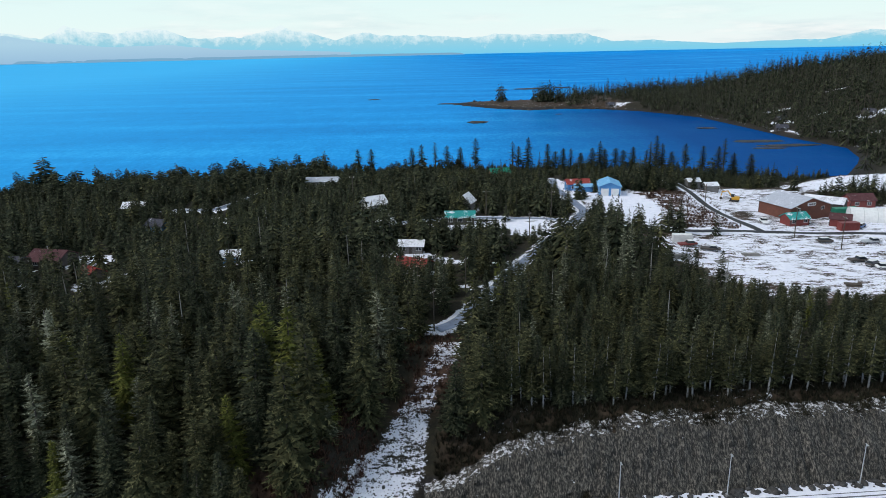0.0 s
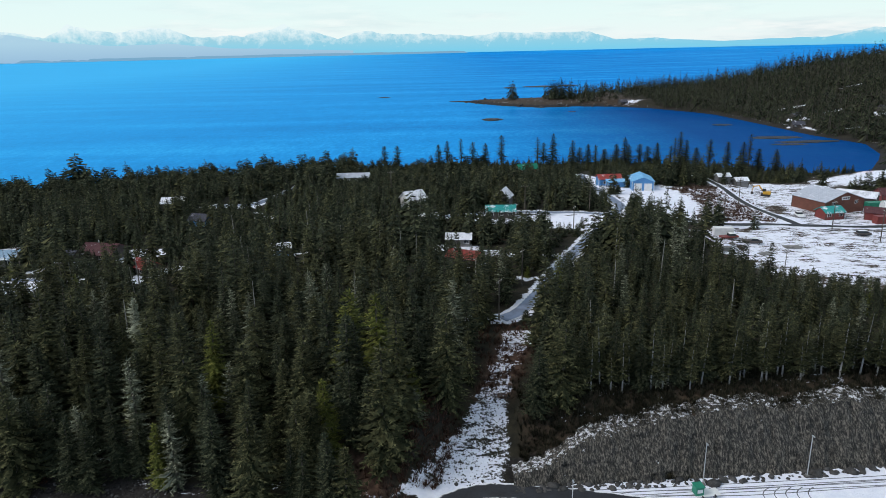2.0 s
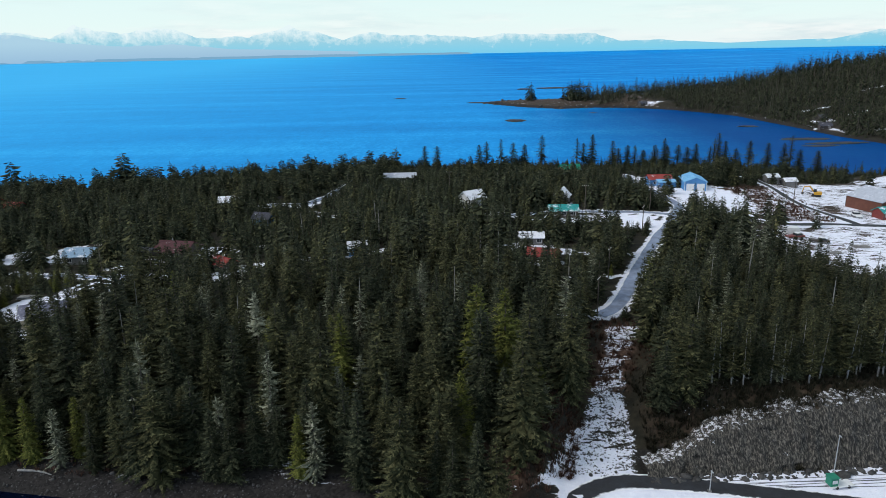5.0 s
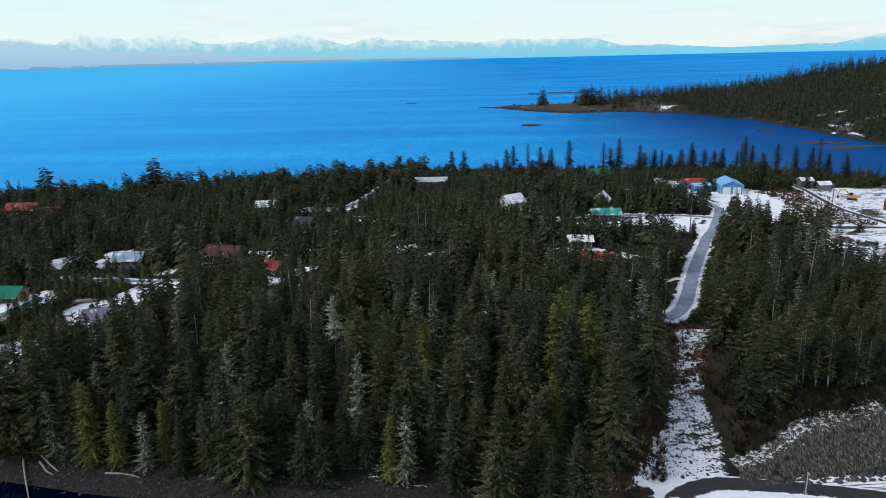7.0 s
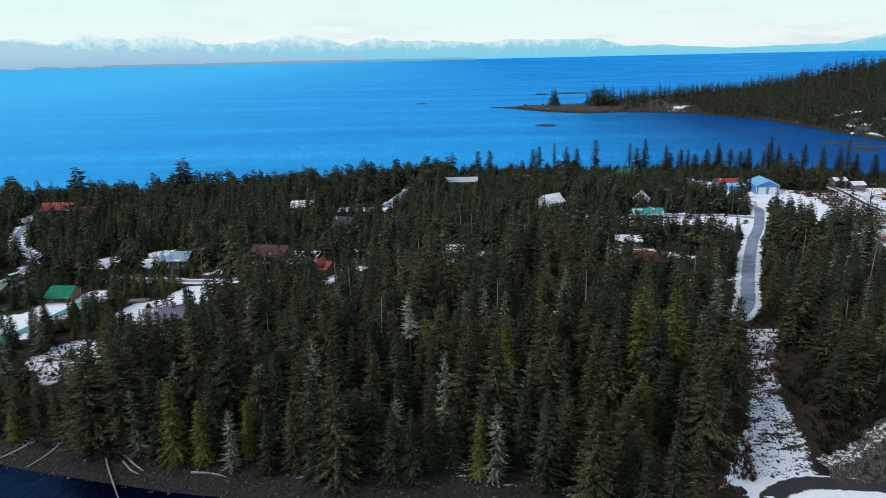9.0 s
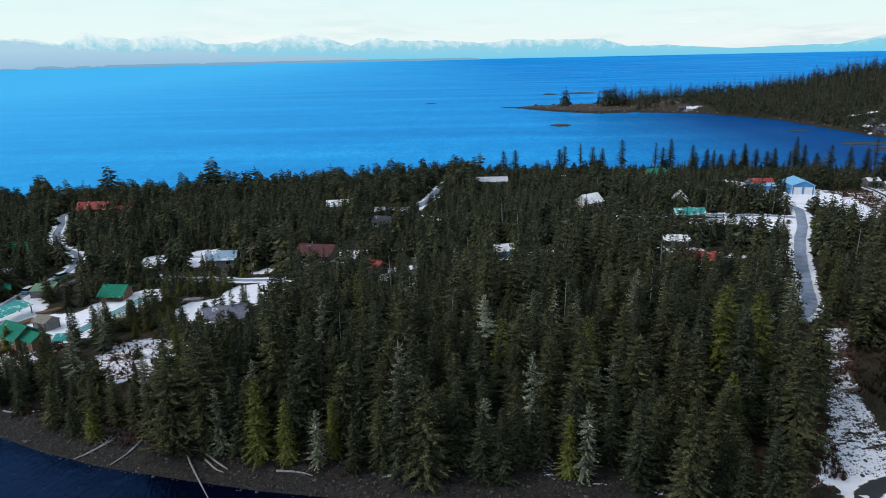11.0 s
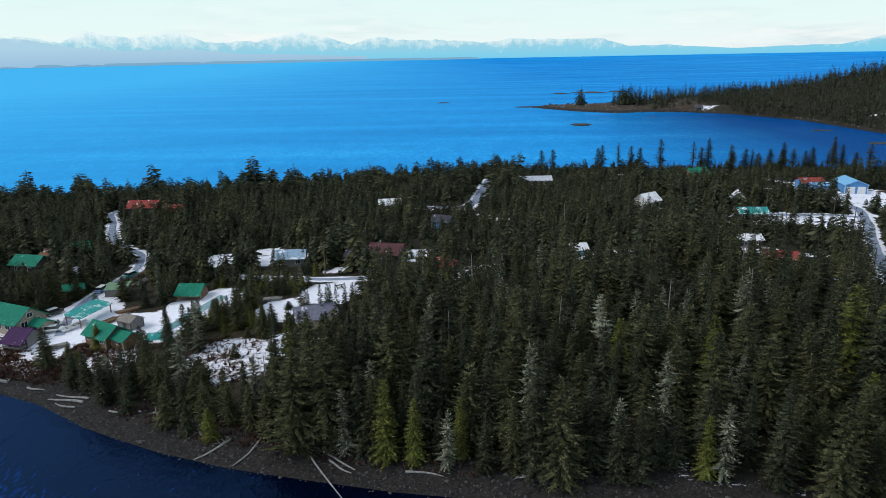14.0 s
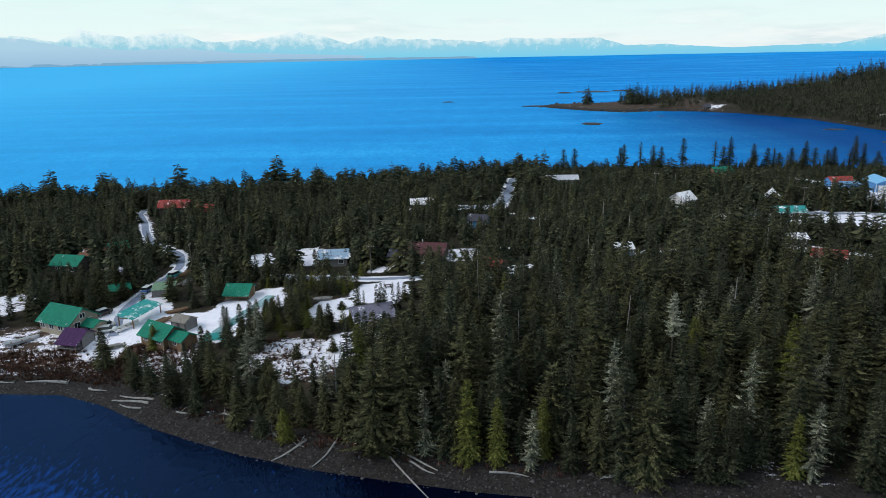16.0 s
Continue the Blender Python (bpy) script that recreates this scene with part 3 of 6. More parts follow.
brush = np.where(bank, 0.3, brush)
snow = np.where(bank & (trail < 0.2), 0.30, snow)
left_bank = (gx > -24) & (gx < -13) & (gy > 76) & (gy < 100)
gravel = np.where(left_bank & (trail < 0.3), 0.5, gravel)
snow = np.where(dd < 4, 0.0, np.where((snow < 0.1), 0.12, snow))
snow = np.where((dd >= 5) & (dd < 9) & (gy > 420) & (gy < 760), 0.42, snow)
snow = np.where((dd >= 6) & (dd < 13) & (gy < 140), np.maximum(snow, 0.34), snow)
ground = new("ground", mesh_of("ground", np.stack([gx, gy, gz], -1).reshape(-1, 3), grid_faces(len(GX), len(GY)), [GROUND], smooth=True))
layer = ground.data.color_attributes.new("cover", "FLOAT_COLOR", "POINT")
layer.data.foreach_set("color", np.stack([snow, gravel, brush, np.ones_like(snow)], -1).astype(np.float32).ravel())
tagged(ground, "snow-patched forest ground with brown brush and gravel shore", "ground", kind="structure")

# the sea: one sheet to the horizon
SX = lines((-4900, -600, 200), (-600, -300, 50), (-300, 0, 6), (0, 600, 50), (600, 4900, 200))
SY = lines((-2500, 0, 250), (0, 60, 20), (60, 140, 4), (140, 1400, 45), (1400, 4900, 100))
sx, sy = np.meshgrid(SX, SY)
far = np.clip((np.hypot(sx + 53, sy + 7) - 1500) / 3400, 0, None)
sz = 44.0 * far ** 1.6
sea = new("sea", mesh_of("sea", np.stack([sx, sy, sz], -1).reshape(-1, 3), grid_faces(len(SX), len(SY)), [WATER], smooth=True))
# mask for the painted dark reflection along the inlet's bank
bank_dark = smooth((26 + shore_distance(sx, sy) + 5 * wobble(sx, sy, 9, 2)) / 16) * (sy < 200)
sea.data.attributes.new("bank_reflection", "FLOAT", "POINT").data.foreach_set("value", bank_dark.astype(np.float32).ravel())
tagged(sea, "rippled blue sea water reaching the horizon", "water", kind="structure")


# ---------------------------------------------------------------- distance: mountains over the sea
RIDGE = [(-44, 1.9), (-37, 2.1), (-34.4, 1.82), (-30.4, 1.6), (-29.1, 1.33), (-27.6, 2.08), (-25.8, 1.76), (-24.5, 1.58), (-22.1, 2.04), (-20.7, 1.94), (-19.2, 1.35), (-17.5, 1.24), (-15.4, 1.29), (-13.7, 1.68), (-12.3, 2.13), (-11.3, 1.69), (-10.1, 1.63), (-8.2, 0.99), (-6.2, 1.6), (-4.4, 1.35), (0.1, 1.16), (2.4, 0.98), (4.6, 1.23), (7.3, 1.08), (11.7, 1.05), (13.5, 0.5), (16.8, 0.46), (21.7, 0.13), (25.4, 0.24), (28.3, 0.28), (31.2, 0.78), (38, 0.6), (46, 0.5)]


def haze_range(t, low, high, white, snow_sunlit_from):
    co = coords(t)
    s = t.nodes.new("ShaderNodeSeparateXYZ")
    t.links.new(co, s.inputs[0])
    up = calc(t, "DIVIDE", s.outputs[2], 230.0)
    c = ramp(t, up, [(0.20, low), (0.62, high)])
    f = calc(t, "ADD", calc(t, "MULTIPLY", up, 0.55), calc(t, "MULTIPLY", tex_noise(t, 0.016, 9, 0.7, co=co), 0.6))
    # slopes turned to the sun are whitened too, sunlight painted by normal
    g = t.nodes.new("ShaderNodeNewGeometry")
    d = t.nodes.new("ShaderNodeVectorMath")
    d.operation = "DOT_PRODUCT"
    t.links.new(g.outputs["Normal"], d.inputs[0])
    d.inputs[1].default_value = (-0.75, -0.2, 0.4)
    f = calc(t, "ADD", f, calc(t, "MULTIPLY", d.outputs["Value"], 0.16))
    return mixc(t, ramp(t, f, [(snow_sunlit_from, 0), (snow_sunlit_from + 0.22, 1)]), c, white)


# the ranges glow by themselves, with the haze of distance in their colours
FAR_RANGE = glow("far_snowy_painted_haze", lambda t: haze_range(t, (0.20, 0.62, 0.84), (0.33, 0.64, 0.77), (0.80, 0.93, 0.95), 0.63))
NEAR_RANGE = glow("hills_painted_haze", lambda t: haze_range(t, (0.33, 0.53, 0.72), (0.42, 0.64, 0.79), (0.68, 0.83, 0.87), 0.72))
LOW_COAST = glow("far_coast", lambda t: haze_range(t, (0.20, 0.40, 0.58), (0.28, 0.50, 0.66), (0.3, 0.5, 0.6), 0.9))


def mountain_range(name, radius, line, rough, material, label, foot=20.0, seed=0.0):
    """A ridged relief: crest line over azimuth, with spurs that come down towards the sea."""
    az = np.arange(line[0][0], line[-1][0], 0.06)
    crest = 64 + radius * np.tan(np.radians(np.interp(az, [p[0] for p in line], [p[1] for p in line])))
    k = np.array([noise.fractal(Vector((a * 0.75, seed, 3.3)), 1.0, 2.0, 6) for a in az])
    crest = np.maximum(crest + rough * k * np.clip((crest - 60) / 120, 0.1, 1), foot + 6)
    rows = []
    for j in range(9):
        f = j / 8
        spur = np.array([noise.fractal(Vector((a * 0.55 + 0.5 * f, f * 0.5, 9 + seed)), 1.0, 2.1, 4) for a in az])
        r = radius - 90 * (1 - f) + 45 * spur * (1 - f) * min(1.0, 3 * f + 0.2)
        z = foot + (crest - foot) * (f ** 1.2)
        rows.append(np.stack([r * np.sin(np.radians(az)) - 53, r * np.cos(np.radians(az)) - 7, z], -1))
    ob = new(name, mesh_of(name, np.concatenate(rows), grid_faces(len(az), 9), [material], smooth=True))
    return tagged(ob, label, "mountains", kind="structure")


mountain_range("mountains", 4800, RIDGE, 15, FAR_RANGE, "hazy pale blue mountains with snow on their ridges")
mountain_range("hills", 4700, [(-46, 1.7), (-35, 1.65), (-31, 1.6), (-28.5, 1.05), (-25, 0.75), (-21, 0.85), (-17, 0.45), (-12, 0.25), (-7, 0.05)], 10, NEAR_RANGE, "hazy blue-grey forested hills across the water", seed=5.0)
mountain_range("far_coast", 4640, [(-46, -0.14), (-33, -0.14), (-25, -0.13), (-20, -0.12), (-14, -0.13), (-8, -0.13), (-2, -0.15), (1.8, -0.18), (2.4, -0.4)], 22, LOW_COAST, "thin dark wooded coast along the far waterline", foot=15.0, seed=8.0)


# pale winter sky low over the sea, with thin streaks of cloud
def sky_glow(t):
    co = coords(t)
    mp = t.nodes.new("ShaderNodeMapping")
    mp.inputs["Scale"].default_value = (1.0, 1.0, 7.0)
    t.links.new(co, mp.inputs["Vector"])
    s = t.nodes.new("ShaderNodeSeparateXYZ")
    t.links.new(co, s.inputs[0])
    up = calc(t, "DIVIDE", s.outputs[2], 1000.0)
    clear = ramp(t, up, [(0.08, (0.86, 0.93, 0.93)), (0.25, (0.80, 0.96, 0.94)), (0.6, (0.72, 0.94, 0.95))])
    streak = ramp(t, tex_noise(t, 0.0011, 8, 0.6, co=mp.outputs[0]), [(0.44, 0), (0.60, 0.75)])
    low = ramp(t, up, [(0.10, 1.0), (0.34, 0.25)])
    tone = ramp(t, tex_noise(t, 0.0024, 6, 0.6, co=mp.outputs[0]), [(0.4, (0.66, 0.78, 0.82)), (0.62, (0.97, 0.97, 0.96))])
    return mixc(t, calc(t, "MULTIPLY", streak, low), clear, tone)


az_ = np.radians(np.arange(-75, 75.1, 2.5))
zz_ = np.array([-20.0, 150, 350, 700])
vx = np.stack([np.tile(4870 * np.sin(az_) - 53, 4), np.tile(4870 * np.cos(az_) - 7, 4), np.repeat(zz_, len(az_))], -1)
tagged(new("backdrop", mesh_of("backdrop", vx, grid_faces(len(az_), 4), [glow("pale_sky", sky_glow)], smooth=True)), "pale mint winter sky with thin cloud streaks", "sky", kind="structure")


# ---------------------------------------------------------------- roads
def resample(pts, step):
    p = np.array(pts, float)
    s = np.concatenate([[0], np.cumsum(np.hypot(*np.diff(p, axis=0).T))])
    q = np.arange(0, s[-1] + step * 0.5, step)
    # a soft curve through the points
    x, y = np.interp(q, s, p[:, 0]), np.interp(q, s, p[:, 1])
    for _ in range(6):
        x[1:-1] = (x[:-2] + 2 * x[1:-1] + x[2:]) / 4
        y[1:-1] = (y[:-2] + 2 * y[1:-1] + y[2:]) / 4
    return x, y, q


def strip(name, pts, half, material, label, lift=0.14, across=7, step=1.5, category="road", level=None):
    """A road or lane laid on the ground."""
    x, y, q = resample(pts, step)
    tx_, ty_ = np.gradient(x), np.gradient(y)
    n = np.hypot(tx_, ty_)
    nx, ny = -ty_ / n, tx_ / n
    k = np.linspace(-1, 1, across)
    X = x[:, None] + nx[:, None] * k * half
    Y = y[:, None] + ny[:, None] * k * half
    Z = height(X, Y) if level is None else np.full(X.shape, level)
    for _ in range(3):
        Z[1:-1] = (Z[:-2] + Z[1:-1] + Z[2:]) / 3
    Z = np.maximum(Z, height(X, Y)) + lift - 0.10 * (np.abs(k) > 0.99)
    me = mesh_of(name, np.stack([X, Y, Z], -1).reshape(-1, 3), grid_faces(across, len(x)), [material], smooth=True)
    uv = me.uv_layers.new(name="UVMap")
    idx = np.empty(len(me.loops), dtype=np.int32)
    me.loops.foreach_get("vertex_index", idx)
    uvs = np.stack([(k / 2 + 0.5)[idx % across], q[idx // across]], -1).astype(np.float32)
    uv.data.foreach_set("uv", uvs.ravel())
    return tagged(new(name, me), label, category, kind="structure")


strip("road_upper", ROADS["upper"][0], 1.9, LANE, "snow-dusted asphalt road with bare wheel lanes")
strip("road_cross", ROADS["cross"][0], 1.7, LANE, "snow-dusted side road meeting the main road")
strip("road_village", ROADS["village"][0], 1.5, LANE, "wet village road between snowy verges")
strip("road_shore_lane", ROADS["shore_lane"][0], 2.3, LANE, "narrow snowy lane down to the shore")
strip("road_court", ROADS["court_lane"][0], 1.2, LANE, "thin dark lane behind the snowy yard")
strip("road_yard", ROADS["yard_road"][0], 1.9, WET_ROAD, "dark asphalt road along the log yard")
strip("road_hall", ROADS["hall_lane"][0], 1.7, WET_ROAD, "asphalt lane beside the brown hall")
strip("road_low", [(-20, 66), (-18.4, 73), (-16, 78.2), (-12.6, 81.0), (-8, 81.9), (-2, 81.4), (6, 80.0), (16, 77.6), (30, 74.5), (60, 71), (140, 70)], 1.9, WET_ROAD, "wet black asphalt road curving below the rock cut")
SLUSH = worn("slush", (0.05, 0.05, 0.055), (0.22, 0.22, 0.25), 0.7, 0.8, 5)
for k, (off_, bend) in enumerate(((0.0, 0.0), (1.5, 0.05), (2.6, -0.25), (3.9, -0.2), (4.3, 0.5), (1.9, 0.4))):
    strip("tyre_track", [(2 + 1.5 * k, 81.6 - 0.45 * off_), (14, 82.0 - 0.5 * off_ + bend), (28, 82.8 - 0.55 * off_ - bend), (48, 84.0 - 0.55 * off_), (80, 86.4 - 0.6 * off_ + bend)], 0.17, SLUSH, "dark tyre track pressed into snow", lift=0.05, across=3, category="track")
for k in range(5):
    strip("tyre_track", [(33 + 1.6 * k + 2.6 * math.cos(q_), 79.6 + 2.2 * math.sin(q_)) for q_ in np.arange(1.9, 4.6, 0.3)], 0.15, SLUSH, "curved tyre track pressed into snow", lift=0.05, across=3, step=0.5, category="track")


# ---------------------------------------------------------------- the rock cut
def rock_face():
    xs, n = np.arange(-4.5, 150, 0.42), 26
    f = np.linspace(0, 1, n)
    X, F = np.meshgrid(xs, f)
    yb_ = np.interp(X, CUT_X, CUT_Y)
    top = np.interp(X, (-6, 0, 8, 18, 28, 60), (2.4, 4.0, 6.2, 8.2, 9.0, 9.2)) + 0.5 * wobble(X, X * 0, 3.5, 4)
    Z = 1.5 + (top - 1.5) * F
    lean = np.interp(X, (-6, 10, 40), (1.0, 0.9, 0.82))
    Y = yb_ - 0.5 + (top - 1.5) * lean * F ** 1.1
    rib = np.array([noise.fractal(Vector((x * 0.85, z * 0.22, 0.0)), 0.9, 2.0, 5) for x, z in zip(X.ravel(), Z.ravel())]).reshape(X.shape)
    chip = np.array([noise.cell(Vector((x * 1.1 + 0.3 * z, z * 0.75, 4.0))) for x, z in zip(X.ravel(), Z.ravel())]).reshape(X.shape)
    Y = Y - 0.55 * rib * np.sin(np.pi * np.clip(F, 0.03, 0.97)) ** 0.5 - 0.30 * (chip - 0.5)
    Z = Z + 0.25 * rib * (F > 0.02)
    back = np.stack([X[-1], Y[-1] + 4.0, height(X[-1], Y[-1] + 4.0) - 0.1], -1)
    v = np.concatenate([np.stack([X, Y, Z], -1).reshape(-1, 3), back])
    ob = new("rock_cut", mesh_of("rock_cut", v, grid_faces(len(xs), n + 1), [ROCK]))
    tagged(ob, "blasted grey rock face with snow caught on its ledges", "rock face", kind="structure")


rock_face()


# ---------------------------------------------------------------- trees
def crown_of(seed, tall, wide, step, per, fine, bare=0.06, droop=0.30, ragged=0.25, taper=0.85, spray=0.42):
    """Triangles of a conifer's crown: whorls of boughs, each a dark inner blade fringed with short needle sprays.
    fine is the spacing of the sprays along a bough; 0 leaves plain blades for trees far off."""
    r = random.Random(seed)
    out = []
    z = tall * bare
    lobes = [(r.random() * math.tau, r.uniform(0.5, 1.3), r.choice((1, 2, 3))) for _ in range(3)]
    while z < tall * 0.985:
        f = (z - tall * bare) / (tall * (1 - bare))
        reach = wide * (1 - f) ** taper * min(1.0, 0.62 + 2.6 * f) * (1 + 0.13 * math.sin(z * 1.7 + seed) + 0.07 * math.sin(z * 4.1)) + 0.12
        n = max(4, round(per * (0.42 + 0.58 * reach / wide)))
        a0 = r.random() * math.tau
        for k in range(n):
            a = a0 + (k + r.uniform(-0.4, 0.4)) * math.tau / n
            side_k = 1 + ragged * 0.45 * sum(math.sin(m * a + p + q * z) for p, q, m in lobes) / 2
            ln = reach * max(side_k, 0.35) * r.uniform(max(1 - ragged * 1.3, 0.3), 1 + ragged * 0.55)
            zz = z + r.uniform(-0.5, 0.5) * step
            c, s = math.cos(a), math.sin(a)
            dr = droop * r.uniform(0.6, 1.4) * (1.25 - 0.9 * f)

            def on(t, side=0.0, down=0.0):
                t = max(t, 0.0)
                x = ln * t
                return (x * c - side * s, x * s + side * c, zz - dr * ln * (t ** 1.3) + 0.16 * ln * t ** 4 - down)
            w0 = min(0.30 * ln, 0.55)
            if not fine:
                out.append((on(0.0, 0, -0.25 * step), on(0.75, w0, 0.10 * ln), on(1.0)))
                out.append((on(0.0, 0, 0.15 * step), on(1.0), on(0.72, -w0, 0.10 * ln)))
                continue
            w0 = min(0.17 * ln, 0.34)
            out.append((on(0.0, 0, -0.1), on(0.5, w0, 0.12 * ln), on(0.8, 0, 0.05)))
            out.append((on(0.0, 0, 0.1), on(0.8, 0, 0.05), on(0.5, -w0, 0.12 * ln)))
            m = max(2, round(0.75 * ln / fine))
            for j in range(m):
                t0 = 0.28 + 0.68 * (j + r.uniform(0.1, 0.9)) / m
                for sgn in (-1, 1):
                    w = spray * r.uniform(0.6, 1.25) * (1.25 - 0.6 * t0)
                    fwd = r.uniform(0.25, 0.75) * spray / max(ln, 0.3)
                    b = 0.30 * spray / max(ln, 0.3)
                    out.append((on(t0 - b), on(t0 + b, 0, 0.02), on(t0 + fwd, sgn * w, spray * r.uniform(-0.15, 0.55))))
            out.append((on(0.9, -0.11), on(0.9, 0.11), on(1 + 0.25 / max(ln, 0.4), 0, -0.02)))
        z += step * (0.75 + 0.5 * r.random()) * (1.0 - 0.30 * f)
    for k in range(3):
        a = k * 2.1
        out.append(((0.11 * math.cos(a), 0.11 * math.sin(a), tall * 0.94), (0.11 * math.cos(a + 2), 0.11 * math.sin(a + 2), tall * 0.94), (0, 0, tall * 1.03)))
    return np.array(out, dtype=np.float32)


def trunk_bm(tall, r0, seed, n=6):
    r = random.Random(seed)
    pts, rad = [], []
    for i in range(6):
        f = i / 5
        pts.append((r.uniform(-0.06, 0.06) * tall * 0.1 * f, r.uniform(-0.06, 0.06) * tall * 0.1 * f, -0.4 + f * (tall * 0.98 + 0.4)))
        rad.append(r0 * (1 - f) ** 0.8 + 0.02)
    bm = tube(bmesh.new(), pts, rad, n)
    for k in range(7):
        z = tall * r.uniform(0.08, 0.4)
        a = r.random() * math.tau
        ln = r.uniform(0.5, 1.2)
        tube(bm, [(0, 0, z), (ln * math.cos(a), ln * math.sin(a), z - 0.15)], [0.035, 0.012], 3)
    return bm


def conifer(kind, seed, tall, wide, material, label, step=0.62, per=12, fine=0.36, **kw):
    """One tree with its parts: trunk and crown."""
    root = new(kind)
    part("trunk", trunk_bm(tall, tall * 0.013, seed), BARK, root)
    t = crown_of(seed, tall, wide, step, per, fine, **kw)
    me = mesh_of("crown", t.reshape(-1, 3), np.arange(len(t) * 3).reshape(-1, 3), [material])
    c = new("crown", me)
    c.parent = root
    return tagged(root, label, "tree", group="conifers by the inlet")


def plant(ob, x, y, z, wide, tall_, turn, again=True, lean=0.0):
    """Set a tree, or a copy of it, with its width and height as shares of its own."""
    m = pose(x, y, z, lean, 0.6 * lean, turn)
    if again:
        k = ob.scale
        return copy_thing(ob, m @ Matrix.Diagonal((wide / k.x, wide / k.y, tall_ / k.z, 1)))
    ob.matrix_basis = m @ Matrix.Diagonal((wide, wide, tall_, 1))
    return ob


TREE_KINDS = [
    conifer("spruce_tree", 11, 16, 3.0, SPRUCE, "tall dark green spruce with drooping boughs"),
    conifer("spruce_tree", 12, 14, 2.7, SPRUCE, "tall dark green spruce with drooping boughs", droop=0.42, taper=0.95),
    conifer("hemlock_tree", 13, 15, 3.2, HEMLOCK, "full olive-green hemlock with soft hanging sprays", droop=0.5, ragged=0.32, taper=0.75),
    conifer("hemlock_tree", 14, 13, 2.9, HEMLOCK, "full olive-green hemlock with soft hanging sprays", droop=0.42, bare=0.03),
    conifer("cedar_tree", 15, 13, 2.5, CEDAR, "bright yellow-green cedar with dense sprays", bare=0.02, droop=0.62, taper=0.72, ragged=0.3, per=13),
    conifer("old_spruce_tree", 16, 18, 2.7, LICHEN, "old grey-green spruce hung with lichen, thin crown", per=10, ragged=0.55, step=0.74, taper=0.62, droop=0.4, spray=0.36),
    conifer("spruce_tree", 17, 17, 2.5, SPRUCE, "tall slender dark spruce with a thin top", ragged=0.4, taper=1.05),
    conifer("hemlock_tree", 18, 16, 3.7, HEMLOCK, "broad olive-green hemlock with a ragged outline", ragged=0.42, taper=0.6, per=13),
]
KIND_TALL = [16, 14, 15, 13, 13, 18, 17, 16]

# what must stay in sight over the trees: place, half width, the moment it is best seen
VILLAGE_SIGHTS = [
    (-201, 143, 4, 10, 16), (-195, 134, 4, 8, 16), (-174, 141, 4, 9, 16), (-187, 152, 5, 9, 16), (-164, 160, 5, 6, 16),
    (-158, 152, 5, 9, 16), (-166, 193, 7, 6, 13), (-189, 172, 5, 7, 16), (-190, 190, 6, 6, 14.5), (-220, 238, 7, 7, 13),
    (-221, 187, 6, 8, 16), (-218, 257, 9, 9, 14),
]
WOOD_SIGHTS = [
    (-125, 138, 7, 8, 16), (-126, 158, 7, 9, 16), (-138, 146, 6, 8, 16), (-141, 122, 4.5, 9, 14.5), (-113, 186, 8.4, 8, 13),
    (-146, 190, 6.8, 10, 14), (-95, 170, 8, 4, 9), (-140, 171, 7.5, 6, 14.5), (-84, 280, 6, 6, 15.5), (-97, 252, 8, 8, 15), (-98, 227, 8, 4, 15),
    (-78, 231, 9.5, 3, 14), (-119, 257, 8.5, 3, 14.5), (-152, 199, 7, 5, 14), (-91, 195, 9, 2, 14), (-59, 176, 10, 3, 12), (-73, 181, 10, 2.5, 8.5),
    (-49, 178, 10.5, 3, 8.5), (-88, 176, 9, 2.5, 8.5), (-107, 253, 9, 3, 3), (-124, 173, 8, 4, 14.5), (-104, 190, 9, 4, 12),
    (-57, 300, 7, 9, 9), (-83, 238, 8, 5, 9), (-25, 230, 12, 3.5, 7),
]
EAST_SIGHTS = [
    (-10, 182, 12, 4.5, 7), (-2, 173, 10, 8, 3), (-8, 165, 12, 3, 9), (3, 213, 12.5, 6, 8), (14, 208, 11.5, 14, 4), (26, 199, 9.8, 7, 5),
    (20, 172, 10.6, 4, 8), (8, 147, 10.6, 4, 6), (0, 128, 9.8, 5, 2.5), (-7, 97, 3.5, 3, 3.5), (-5, 104, 5, 3, 3), (-2, 112, 7.5, 3, 3), (1, 118, 8.5, 3.5, 8.5), (-3, 110, 6, 3, 8.5), (7, 230, 13.5, 3, 2), (60, 252, 11, 12, 3),
    (50, 285, 9, 8, 3), (98, 178, 6, 38, 0.5), (118, 230, 6, 22, 0), (90, 245, 8, 20, 0), (150, 215, 6, 22, 0),
    (70, 188, 6.5, 10, 2), (85, 155, 6.3, 18, 1.5),
]
